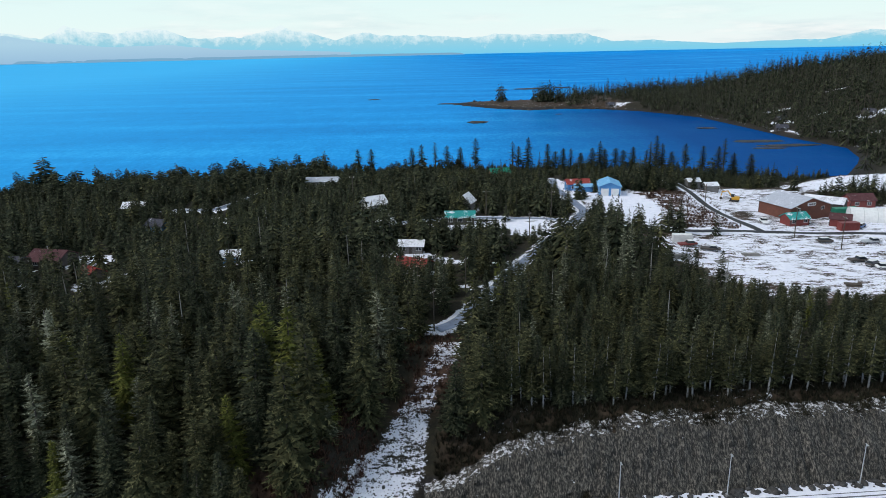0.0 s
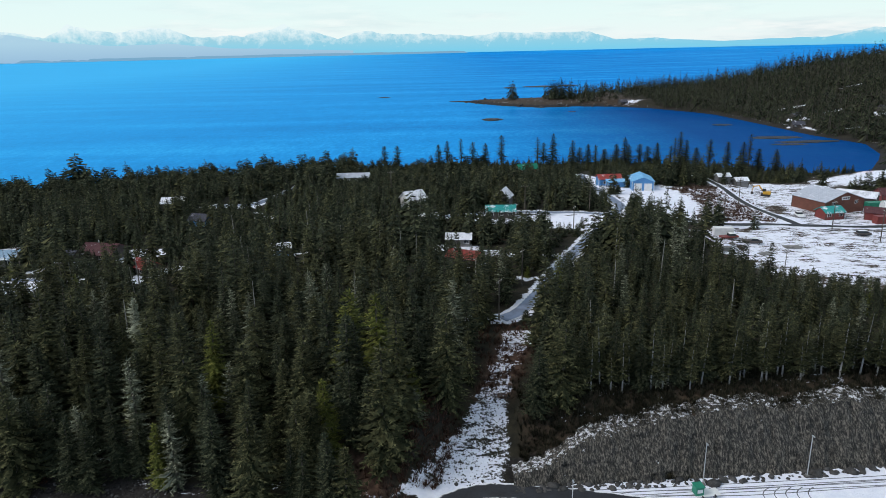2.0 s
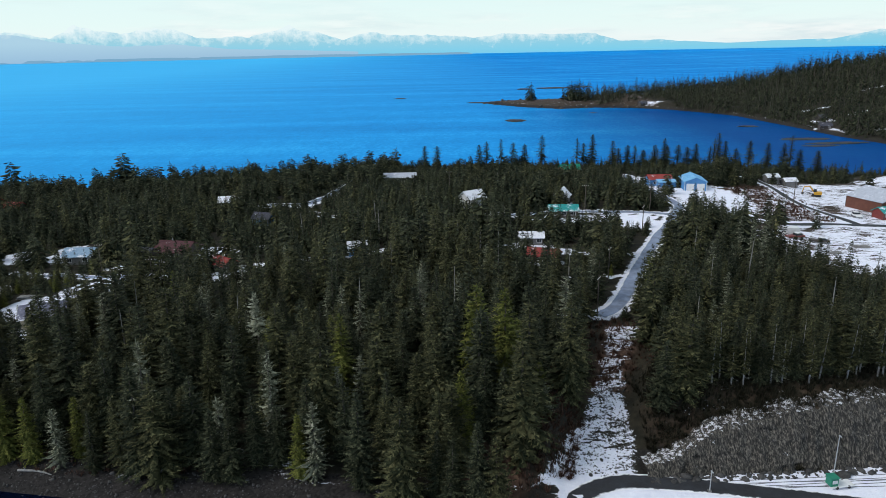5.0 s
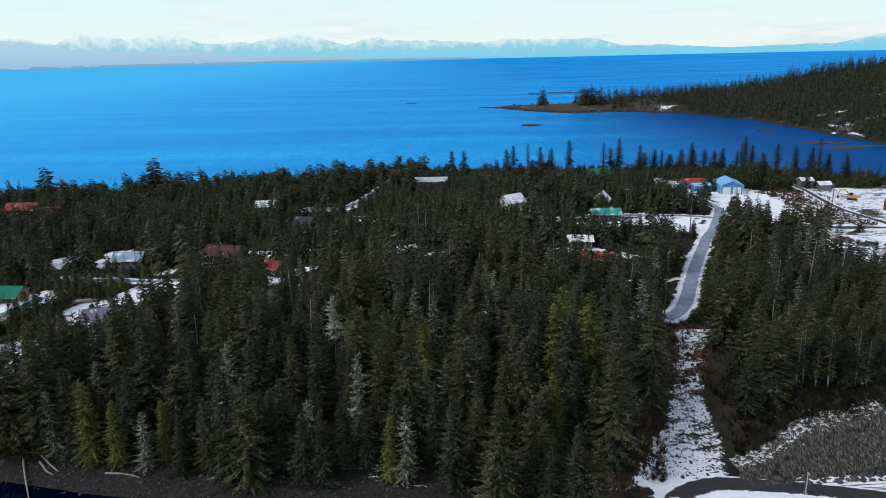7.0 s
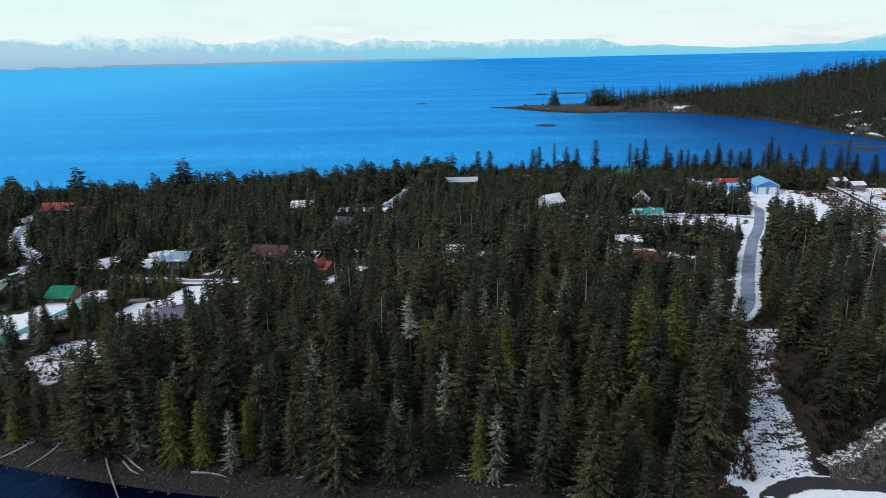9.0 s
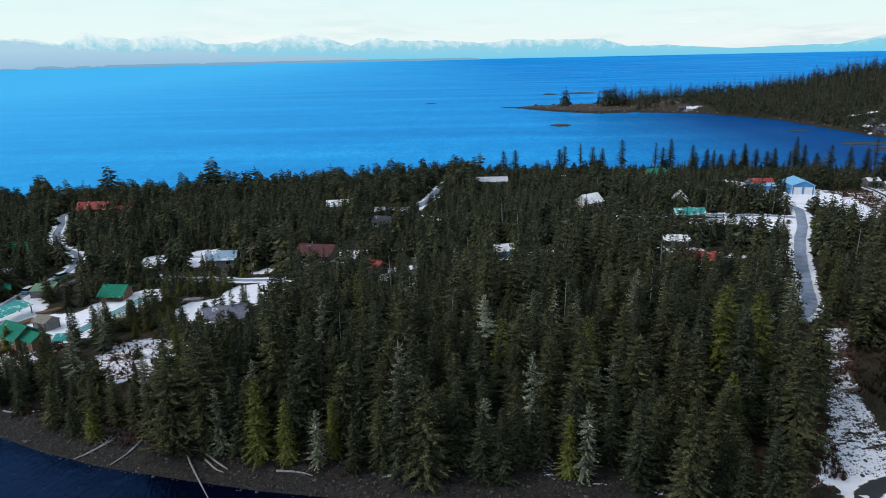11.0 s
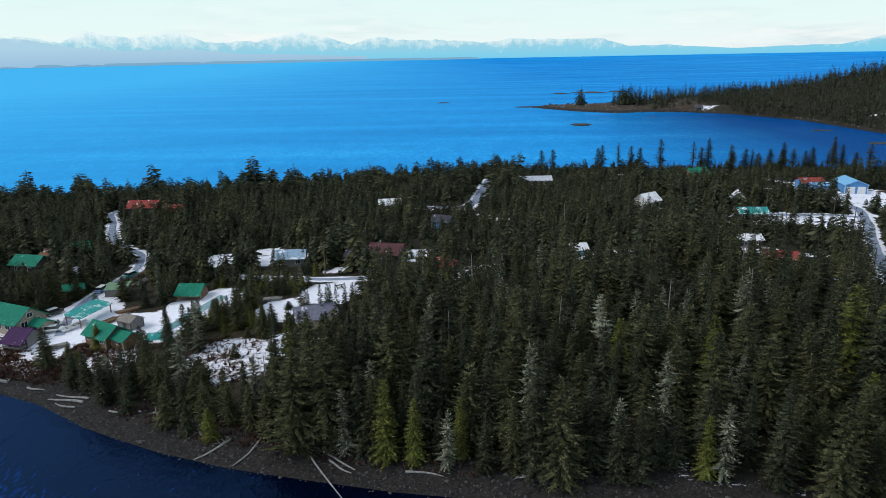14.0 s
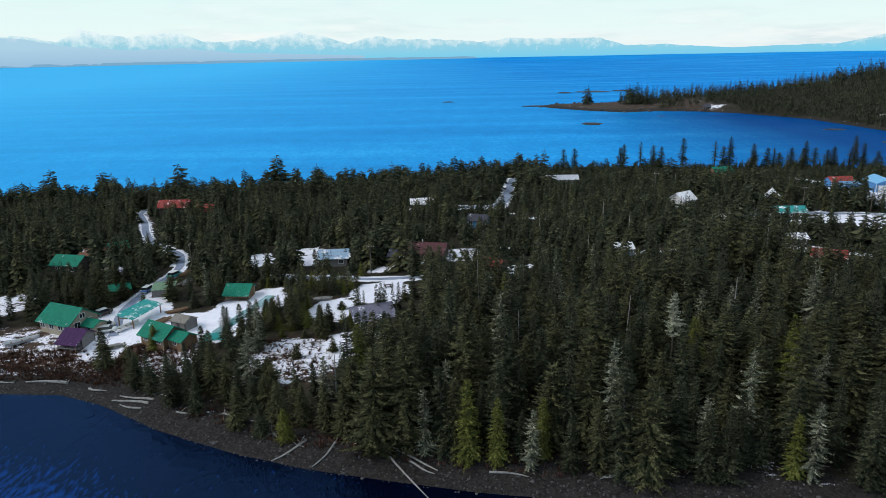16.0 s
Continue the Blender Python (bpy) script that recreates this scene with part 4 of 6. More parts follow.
# trees that stand out from the rest: place, kind, height of the tip above the sea
STANDOUT = [
    (-62.2, 90.2, 5, 20.8), (-39.5, 115.7, 5, 25.6), (-83.2, 92.2, 5, 21.6), (-106.3, 90.5, 4, 16.2), (-94.2, 91.0, 4, 12.4),
    (-101.6, 89.8, 4, 13.0), (-89.8, 93.4, 0, 19.4), (-51.7, 91.5, 5, 17.2), (-48.5, 94.5, 5, 17.6), (-64.2, 93.5, 2, 16.2),
    (-35.6, 82.5, 7, 17.0), (-54.8, 117.2, 5, 21.5), (-19.5, 94.6, 4, 15.7), (11.7, 113.1, 0, 22.3), (22.8, 116.6, 6, 21.6),
    (8.6, 109.9, 2, 22.0), (-75.2, 101.3, 2, 19.0), (-109.7, 101.1, 5, 14.6), (-98.8, 107.8, 6, 15.6), (-78.2, 101.5, 0, 20.4),
    (-40.0, 135.2, 5, 20.8), (-113.2, 92.2, 5, 14.0), (-43.7, 88, 0, 17.5), (7, 96, 2, 17.5), (-70.0, 92.0, 1, 15.5), (-57, 84.5, 4, 12.5),
]
SIGHTS = VILLAGE_SIGHTS + WOOD_SIGHTS + EAST_SIGHTS + [(px, py, top - 6, 1.6, 12 if px < -45 else 4) for px, py, _, top in STANDOUT] + [(-68.7, 107.8, 17.5, 1.8, 12)]
EYE_X = (np.array([p[0] for p in PATH]), np.array([p[1][0] for p in PATH]))


def ceiling_for(x, y):
    """The height above the sea that a tree may reach without hiding what lies behind it."""
    out = np.full(x.shape, 1e3)
    for px, py, pz, half, t in SIGHTS:
        ex, ey, ez = float(np.interp(t, *EYE_X)), -5.0, 64.0
        dx, dy = ex - px, ey - py
        ln = math.hypot(dx, dy)
        k = ((x - px) * dx + (y - py) * dy) / (ln * ln)
        side = np.abs((x - px) * dy - (y - py) * dx) / ln
        hit_ = (k > 0) & (k < 1) & (side < 0.85 * half * (1 - 0.3 * k))
        out = np.where(hit_, np.minimum(out, pz + 2.0 + k * (ez - pz)), out)
    return out


rng = np.random.default_rng(7)


def scatter(x0, x1, y0, y1, gap):
    nx, ny = int((x1 - x0) / gap), int((y1 - y0) / gap)
    u, v = np.meshgrid(np.arange(nx), np.arange(ny))
    x = x0 + (u + 0.5 * (v % 2) + rng.uniform(-0.42, 0.42, u.shape)) * gap
    y = y0 + (v + rng.uniform(-0.42, 0.42, u.shape)) * gap
    return x.ravel(), y.ravel()


def wooded(x, y, verge=1.6):
    d = shore_distance(x, y)
    o = open_ground(x, y)[0]
    tx_ = np.interp(y, [p[1] for p in TRAIL], [p[0] for p in TRAIL])
    tw_ = np.interp(y, (80, 90, 97, 106, 118), (11.5, 8.2, 5.6, 5.4, 6.0))
    on_trail = (x - tx_ > -0.9 * tw_) & (x - tx_ < tw_) & (y < 122) & (x > -25)
    cut = (x > -13) & (y < np.interp(x, CUT_X, CUT_Y) + np.interp(x, (-4, 6, 30, 60), (8, 11.5, 12.5, 12.5)))
    spot = np.min(np.stack([np.hypot(x - px, y - py) for px, py, _, _ in STANDOUT] + [np.hypot(x + 68.7, y - 107.8)]), axis=0)
    return (spot > 2.1) & (d > 4.8) & (o < 0.45) & (near_road(x, y) > verge) & ~on_trail & ~cut & ~((x > -24) & (y < 77))


fx, fy = scatter(-330, 175, 70, 372, 4.5)
thick = ((fx > 5) & (fx < 112) & (fy < 152)) | (fy > 188)
tx3, ty3 = scatter(-330, 175, 188, 372, 3.5)
tx2, ty2 = scatter(5, 112, 88, 152, 3.1)       # the denser young stand behind the rock cut
fx, fy = np.concatenate([fx[~thick], tx2, tx3]), np.concatenate([fy[~thick], ty2, ty3])
keep = wooded(fx, fy) & (rng.random(fx.shape) < 0.97)
fx, fy = fx[keep], fy[keep]
fz = height(fx, fy)
tall = rng.normal(14.5, 2.2, fx.shape) * np.interp(fy, (90, 150, 200, 300, 340, 372), (1.0, 0.92, 0.60, 0.58, 0.56, 0.5))
tall *= np.where(fx > 5, np.where(fy < 152, np.where(fx > 48, 0.55, 0.66), np.where(fy < 210, 0.98, 0.9)), 1.0) * np.where((fx > -60) & (fy > 290), 0.62, 1.0) * np.where((fx < -128) & (fy < 170), 0.68, 1.0)
tall = np.clip(tall * (1 + 0.18 * wobble(fx, fy, 14, 5)) * np.where(rng.random(fx.shape) < 0.12, 1.22, 1.0) * np.where(rng.random(fx.shape) < 0.2, 0.66, 1.0), 3.5, 20)
tall *= np.where(fy > 285, 0.80 + 0.62 * wobble(fx, fy, 6.5, 3), 1.0)
tall = np.minimum(tall, ceiling_for(fx, fy) - fz)
tall = np.where((tall > 0.4) & (tall < 2.4), 2.4, tall)
ok = tall > 2.2
fx, fy, fz, tall = fx[ok], fy[ok], fz[ok], tall[ok]

# the nearest stand, tree by tree
order = np.lexsort((fx, fy - np.interp(fx, [p[0] for p in INLET], [p[1] for p in INLET]) + np.where(fx > -12, 12, 0)))
in_front = (fx > -215) & (fx < 75)
near_ids = [i for i in order if in_front[i]][:300]
used = set()
for i in near_ids:
    k = int(rng.choice(8, p=(0.22, 0.17, 0.19, 0.13, 0.02, 0.06, 0.11, 0.10)))
    s = tall[i] / KIND_TALL[k]
    plant(TREE_KINDS[k], fx[i], fy[i], fz[i] - 0.1, max(s * 1.28, 0.8) * rng.uniform(0.9, 1.15), s, rng.uniform(0, 360), k in used, rng.uniform(-2.5, 2.5))
    used.add(k)


def forest(name, xs, ys, zs, hs, kinds, mats, weights, label):
    """Many trees in one mesh: each a copy of one of the given crowns, with its trunk."""
    pick = rng.choice(len(kinds), len(xs), p=weights)
    V, F, M, n = [], [], [], 0
    for k, (tris, base, mi) in enumerate(kinds):
        ids = np.where(pick == k)[0]
        if not len(ids):
            continue
        a = rng.uniform(0, math.tau, len(ids))
        s = hs[ids] / base
        w = np.maximum(s * 1.1, 0.55) * rng.uniform(0.85, 1.2, len(ids))
        c, sn = np.cos(a) * w, np.sin(a) * w
        v = tris.reshape(-1, 3)
        X = v[None, :, 0] * c[:, None] - v[None, :, 1] * sn[:, None] + xs[ids][:, None]
        Y = v[None, :, 0] * sn[:, None] + v[None, :, 1] * c[:, None] + ys[ids][:, None]
        Z = v[None, :, 2] * s[:, None] + zs[ids][:, None] - 0.1
        V.append(np.stack([X, Y, Z], -1).reshape(-1, 3))
        cnt = len(ids) * len(v)
        F.append(np.arange(n, n + cnt).reshape(-1, 3))
        M.append(np.tile(mi, len(ids)))
        n += cnt
    ob = new(name, mesh_of(name, np.concatenate(V), np.concatenate(F), mats, np.concatenate(M)))
    return tagged(ob, label, "forest", kind="stuff")


def with_trunk(tris, tall_, mat, r0=0.16):
    """The crown's triangles and a three-sided trunk; material 0 is the bark."""
    p = [(r0 * math.cos(a_), r0 * math.sin(a_)) for a_ in (0.3, 2.4, 4.5)]
    t = [((*p[k], -0.3), (*p[(k + 1) % 3], -0.3), (0, 0, tall_ * 0.96)) for k in range(3)]
    return np.concatenate([np.array(t, np.float32), tris]), tall_, np.array([0] * 3 + [mat] * len(tris))


rest = np.setdiff1d(np.arange(len(fx)), near_ids)
MATS = [BARK, SPRUCE, HEMLOCK, CEDAR, LICHEN, DEADWOOD]
mid = rest[fy[rest] < 165]
coast = rest[(fy[rest] >= 278) & (fx[rest] < 5)]
deep = np.setdiff1d(rest[fy[rest] >= 165], coast)
MID = [with_trunk(crown_of(31, 15, 2.9, 0.82, 10, 0.55, spray=0.55), 15, 1), with_trunk(crown_of(32, 14, 2.8, 0.82, 10, 0.55, droop=0.45, spray=0.55), 14, 2), with_trunk(crown_of(33, 15, 2.4, 0.85, 9, 0.55, ragged=0.42, taper=1.0, spray=0.5), 15, 1), with_trunk(crown_of(34, 13, 3.1, 0.82, 10, 0.6, droop=0.5, taper=0.7, spray=0.55), 13, 2), with_trunk(crown_of(35, 16, 2.3, 0.95, 9, 0.55, ragged=0.55, taper=0.65, spray=0.45), 16, 4), with_trunk(crown_of(36, 12, 2.4, 0.82, 10, 0.55, droop=0.6), 12, 3)]
DEEP = [with_trunk(crown_of(41, 11, 2.5, 0.78, 9, 0, droop=0.6), 11, 1), with_trunk(crown_of(42, 10, 2.6, 0.80, 9, 0, droop=0.7, taper=0.7), 10, 2), with_trunk(crown_of(43, 11, 2.1, 0.78, 8, 0, ragged=0.45, droop=0.6, taper=1.0), 11, 1), with_trunk(crown_of(44, 10, 2.9, 0.80, 9, 0, droop=0.7, taper=0.55), 10, 1)]
forest("woods", fx[mid], fy[mid], fz[mid], tall[mid], MID, MATS, (0.28, 0.23, 0.22, 0.2, 0.06, 0.01), "dense dark conifer woods of spruce and hemlock")
COASTAL = [with_trunk(crown_of(61, 11, 3.4, 0.8, 9, 0, droop=0.5, taper=0.5, ragged=0.45), 11, 1), with_trunk(crown_of(62, 10, 3.8, 0.8, 9, 0, droop=0.45, taper=0.42, ragged=0.5), 10, 1), with_trunk(crown_of(63, 12, 2.8, 0.8, 8, 0, droop=0.5, taper=0.6, ragged=0.5), 12, 2)]
forest("coast_woods", fx[coast], fy[coast], fz[coast], tall[coast], COASTAL, MATS, (0.4, 0.35, 0.25), "wind-shaped dark spruces in clumps along the sea shore")
forest("far_woods", fx[deep], fy[deep], fz[deep], tall[deep], DEEP, MATS, (0.3, 0.2, 0.3, 0.2), "dark conifer woods towards the sea shore")

# the headland across the bay
hx, hy = scatter(130, 900, 345, 1300, 6.4)
hd = shore_distance(hx, hy)
ho = open_ground(hx, hy)[0]
ok = (hd > 4.5) & (ho < 0.4) & ((hx > 205) | ((hy > 770) & (hd > 14) & (rng.random(hx.shape) < 0.55))) & (near_road(hx, hy) > 6) & (hx < 0.75 * hy + 60)
hx, hy = hx[ok], hy[ok]
FAR = [with_trunk(crown_of(51, 14, 3.6, 2.2, 5, 0, droop=0.8, bare=0.05, taper=0.55), 14, 1, 0.3), with_trunk(crown_of(52, 15, 3.0, 2.4, 5, 0, droop=0.8, ragged=0.4), 15, 1, 0.3), with_trunk(crown_of(53, 13, 3.8, 2.2, 5, 0, droop=0.8, bare=0.03, taper=0.55), 13, 1, 0.3)]
forest("headland_woods", hx, hy, height(hx, hy), np.clip(rng.normal(12.5, 3.5, hx.shape), 5, 22), FAR, MATS, (0.4, 0.35, 0.25), "dark spruce woods on the headland across the bay")


# ---------------------------------------------------------------- buildings
def root_at(name, x, y, turn, z=None):
    ob = new(name)
    ob.matrix_basis = pose(x, y, at(x, y) if z is None else z, 0, 0, turn)
    return ob


def window_on(parent, side, along, z, w, h, half_w, half_d, frame_mat=None):
    """A window on a wall: s, n (long walls), e, w (gable walls)."""
    fr, pn = bmesh.new(), bmesh.new()
    t = 0.09
    for a0, a1, b0, b1 in ((-w / 2, w / 2, -t, 0), (-w / 2, w / 2, h, h + t), (-w / 2 - t, -w / 2, -t, h + t), (w / 2, w / 2 + t, -t, h + t), (-0.03, 0.03, 0, h)):
        box(fr, a0, -0.07, b0, a1, 0.02, b1)
    box(pn, -w / 2, -0.03, 0, w / 2, 0.01, h)
    m = {"s": pose(along, -half_d, z), "n": pose(along, half_d, z, 0, 0, 180), "e": pose(half_w, along, z, 0, 0, 90), "w": pose(-half_w, along, z, 0, 0, -90)}[side]
    win = part("window", fr, frame_mat or WHITE_PAINT, parent)
    win.matrix_basis = m
    part("pane", pn, GLASS, win)


def door_on(parent, side, along, w, h, half_w, half_d, material, ribs=0, name="door"):
    bm = box(bmesh.new(), -w / 2, -0.06, 0.05, w / 2, 0.03, h)
    for k in range(ribs):
        z = 0.05 + (k + 0.5) * (h - 0.1) / ribs
        box(bm, -w / 2 + 0.08, -0.09, z - 0.06, w / 2 - 0.08, -0.05, z + 0.06)
    m = {"s": pose(along, -half_d, 0), "n": pose(along, half_d, 0, 0, 0, 180), "e": pose(half_w, along, 0, 0, 0, 90), "w": pose(-half_w, along, 0, 0, 0, -90)}[side]
    d = part(name, bm, material, parent)
    d.matrix_basis = m
    if not ribs:
        hb = box(bmesh.new(), w / 2 - 0.18, -0.12, h * 0.47, w / 2 - 0.10, -0.05, h * 0.53)
        part("handle", hb, GALV, d)


def slope(bm, x0, x1, y_eave, z_eave, y_top, z_top, thick=0.14, rib=0.6):
    """One roof slope with standing seams."""
    n = Vector((0, -(z_top - z_eave), y_top - y_eave))
    n = (n if n.z > 0 else -n).normalized() * thick
    lo, hi = [], []
    for x, (yy, zz) in ((x0, (y_eave, z_eave)), (x1, (y_eave, z_eave)), (x1, (y_top, z_top)), (x0, (y_top, z_top))):
        lo.append(bm.verts.new((x, yy, zz)))
        hi.append(bm.verts.new((x, yy + n.y, zz + n.z)))
    flip = y_top < y_eave

    def face(*q):
        bm.faces.new(q[::-1] if flip else q)
    face(*lo[::-1])
    low_row, top_row = [hi[0]], [hi[3]]
    up = n * 1.45
    x = x0 + rib / 2
    while x < x1 - 0.1:
        for dx, k in ((-0.045, n), (0.0, up), (0.045, n)):
            low_row.append(bm.verts.new((x + dx, y_eave + k.y, z_eave + k.z)))
            top_row.append(bm.verts.new((x + dx, y_top + k.y, z_top + k.z)))
        x += rib
    low_row.append(hi[1])
    top_row.append(hi[2])
    for a0, a1, b0, b1 in zip(low_row, low_row[1:], top_row, top_row[1:]):
        face(a0, a1, b1, b0)
    face(lo[0], lo[1], *low_row[::-1])
    face(lo[1], lo[2], hi[2], hi[1])
    face(lo[2], lo[3], *top_row)
    face(lo[3], lo[0], hi[0], hi[3])


def house(name, label, x, y, turn, w, d, wall_h, roof_h, wall_mat, roof_mat, over=0.5, wins=(), doors=(), z=None, posts=False, lean=False, stack=None, porch=0.0, lift=0.0):
    """A gabled (or lean-to) building, ridge along its own x axis; its south side is -y."""
    root = root_at(name, x, y, turn, None if z is None else z)
    hw, hd = w / 2, d / 2
    base = lift
    if not posts:
        bm = bmesh.new()
        top = wall_h + (0 if lean else roof_h)
        prof = [(-hd, -0.8), (hd, -0.8), (hd, wall_h + (roof_h if lean else 0))] + ([] if lean else [(0, top)]) + [(-hd, wall_h)]
        a = [bm.verts.new((-hw, p, q)) for p, q in prof]
        b = [bm.verts.new((hw, p, q)) for p, q in prof]
        bm.faces.new(a[::-1])
        bm.faces.new(b)
        for k in range(len(prof)):
            j = (k + 1) % len(prof)
            bm.faces.new((a[k], a[j], b[j], b[k]))
        part("wall", bm, wall_mat, root)
        for sx, sy in ((-1, -1), (1, -1), (1, 1), (-1, 1)):
            top_z = wall_h + (roof_h if (lean and sy > 0) else 0)
            part("corner_board", box(bmesh.new(), sx * hw - 0.08, sy * hd - 0.08, -0.3, sx * hw + 0.08, sy * hd + 0.08, top_z - 0.06), TAN_WALL if wall_mat in (LOG_WALL, TAN_WALL) else WHITE_PAINT if wall_mat is BLUE_WALL else DARK_WALL, root)
    else:
        for sx in (-1, 1):
            for sy in (-1, 1):
                part("post", box(bmesh.new(), sx * (hw - 0.2) - 0.1, sy * (hd - 0.2) - 0.1, -0.6, sx * (hw - 0.2) + 0.1, sy * (hd - 0.2) + 0.1, wall_h + (roof_h * 0.9 if lean and sy > 0 else 0.05)), LOG_WALL, root)
            part("beam", box(bmesh.new(), sx * (hw - 0.2) - 0.08, -hd, wall_h - 0.12, sx * (hw - 0.2) + 0.08, hd, wall_h + 0.05), LOG_WALL, root)
    bm = bmesh.new()
    g = roof_h / (d if lean else hd)
    e = 0.03
    slope(bm, -hw - over, hw + over, -hd - over - porch, wall_h - g * (over + porch) + e, hd + over if lean else 0.0, wall_h + roof_h + (g * over if lean else 0) + e)
    if not lean:
        slope(bm, -hw - over, hw + over, hd + over, wall_h - g * over + e, 0.0, wall_h + roof_h + e)
    part("roof", bm, roof_mat, root)
    if not lean:
        part("ridge_cap", tube(bmesh.new(), [(-hw - over, 0, wall_h + roof_h + 0.16), (hw + over, 0, wall_h + roof_h + 0.16)], [0.11, 0.11], 6), roof_mat, root)
    if porch:
        for k in range(4):
            px = -hw + 0.3 + k * (w - 0.6) / 3
            part("porch_post", tube(bmesh.new(), [(px, -hd - porch, -0.4), (px, -hd - porch, wall_h - g * porch)], [0.11, 0.10], 8), LOG_WALL, root)
        part("deck", box(bmesh.new(), -hw, -hd - porch - 0.2, 0.15, hw, -hd, 0.32), GREY_WALL, root)
        part("rail", box(bmesh.new(), -hw, -hd - porch - 0.08, 1.15, hw, -hd - porch + 0.0, 1.25), LOG_WALL, root)
    for s, along, zz, ww, hh in wins:
        window_on(root, s, along, zz, ww, hh, hw, hd)
    for s, along, ww, hh, mat_, ribs in doors:
        door_on(root, s, along, ww, hh, hw, hd, mat_, ribs, "garage_door" if ribs else "door")
    if stack:
        sx, sy = stack
        zt = wall_h + roof_h
        part("chimney", tube(bmesh.new(), [(sx, sy, zt - 1.2), (sx, sy, zt + 0.7)], [0.16, 0.16], 8), GALV, root)
    return tagged(root, label, "house" if not posts else "shelter")


W2 = (("s", -2.2, 1.0, 1.3, 1.1), ("s", 2.2, 1.0, 1.3, 1.1))
lodge = house("lodge", "large lodge with an emerald green metal roof and tan gable", -198.2, 143.5, -24, 9.6, 7.6, 2.8, 2.6, TAN_WALL, GREEN_ROOF, 0.7, (("e", -1.6, 1.0, 1.5, 1.5), ("e", 1.6, 1.0, 1.5, 1.5), ("e", 0, 3.2, 1.3, 1.0), ("s", -4, 1.0, 1.4, 1.2), ("s", -1, 1.0, 1.4, 1.2), ("s", 2, 1.0, 1.4, 1.2)), (("s", 3.9, 1.0, 2.1, DARK_WALL, 0),))
house("porch_wing", "low green-roofed wing beside the lodge", -191.2, 141.4, -24, 3.6, 3.6, 2.0, 0.9, TAN_WALL, GREEN_ROOF, 0.4, (("s", 0, 0.9, 1.4, 1.0),))
house("cabin", "weathered cabin with a dark purple metal roof", -192.6, 136.4, -14, 5.2, 4.0, 2.2, 1.2, GREY_WALL, PURPLE_ROOF, 0.4, (("s", -1.6, 0.9, 1.0, 0.9), ("s", 1.6, 0.9, 1.0, 0.9)), (("s", 0, 0.95, 2.0, DARK_WALL, 0),), porch=1.6)
house("cabin", "brown cabin with an emerald green metal roof", -172.6, 134.5, -30, 7.2, 5.6, 2.4, 1.9, LOG_WALL, GREEN_ROOF, 0.7, W2, (("s", 0, 1, 2, DARK_WALL, 0),))
house("cabin_wing", "small green-roofed wing with orange-brown walls", -167.2, 132.0, -30, 4.0, 4.2, 2.0, 1.1, LOG_WALL, GREEN_ROOF, 0.4, (("s", 0, 0.9, 1.1, 0.9),))
house("shed", "small weathered wooden shed behind the cabin", -170.6, 142, -25, 4.2, 3.6, 2.1, 0.9, GREY_WALL, worn("weathered_boards", (0.16, 0.14, 0.12), (0.30, 0.27, 0.24), 2), 0.3, doors=(("s", 0, 0.9, 1.9, DARK_WALL, 0),))
house("log_cabin", "small log cabin with a two-tier green metal roof", -163, 161.5, -4, 6.0, 4.2, 2.4, 1.1, LOG_WALL, GREEN_ROOF, 0.5, (("s", -1.7, 0.9, 1.1, 1.0), ("s", 1.7, 0.9, 1.1, 1.0)), (("s", 0, 0.95, 2.0, DARK_WALL, 0),), porch=1.3)
house("open_shelter", "open timber shelter with a green roof", -195.4, 163.8, 30, 4.6, 4.2, 2.3, 1.0, LOG_WALL, GREEN_ROOF, 0.4, posts=True)
house("carport", "long teal-roofed carport half covered by snow", -183.2, 147.5, 76, 10.5, 4.2, 2.3, 0.7, GREY_WALL, TEAL_ROOF, 0.3, posts=True, lean=True)
house("lean_to_shed", "low shed with a faded light green roof", -184, 164.5, 10, 5.2, 4.4, 2.0, 0.6, GREY_WALL, snowy_roof("faded_green_roof", (0.14, 0.24, 0.15), (0.2, 0.3, 0.2), 0.1), 0.3, lean=True)
house("open_shelter", "small open shelter with a teal metal roof", -159.4, 131, 8, 4.2, 3.4, 2.1, 0.7, LOG_WALL, TEAL_ROOF, 0.3, posts=True)
house("garage_house", "grey-walled house with a dark charcoal hip roof", -126.5, 138.6, 20, 8.5, 7.5, 2.6, 1.7, TAN_WALL, snowy_roof("lilac_grey_roof", (0.13, 0.13, 0.18), (0.20, 0.20, 0.26), 0.12), 0.7, (("w", 0, 1, 1.4, 1.1), ("s", -2.6, 0.9, 1.5, 1.1)), (("s", 1.6, 2.6, 2.2, TAN_WALL, 4),), stack=(1.5, 0.8))
house("house", "brown house with a broad maroon shingle roof", -114.5, 187, -12, 10, 8.5, 2.4, 2.0, DARK_WALL, MAROON_ROOF, 0.7, W2, (("s", 0, 1, 2, WHITE_PAINT, 0),), stack=(-2, 1))
house("house", "dark brown annex with a low maroon roof", -122.5, 182.6, -12, 5.5, 6, 2.4, 1.2, DARK_WALL, DARK_ROOF, 0.5, (("s", 0, 0.9, 1.2, 1.0),))
house("house", "house with a snow-streaked blue-grey roof", -142, 184.5, 4, 8, 6.5, 2.6, 1.6, GREY_WALL, snowy_roof("blue_grey_roof", (0.22, 0.33, 0.45), (0.32, 0.44, 0.56), 0.2), 0.5, W2)
house("house", "small house with a rust red roof and snowy eaves", -96.5, 173, -35, 6, 5, 2.3, 1.4, DARK_WALL, RED_ROOF, 0.5, W2)
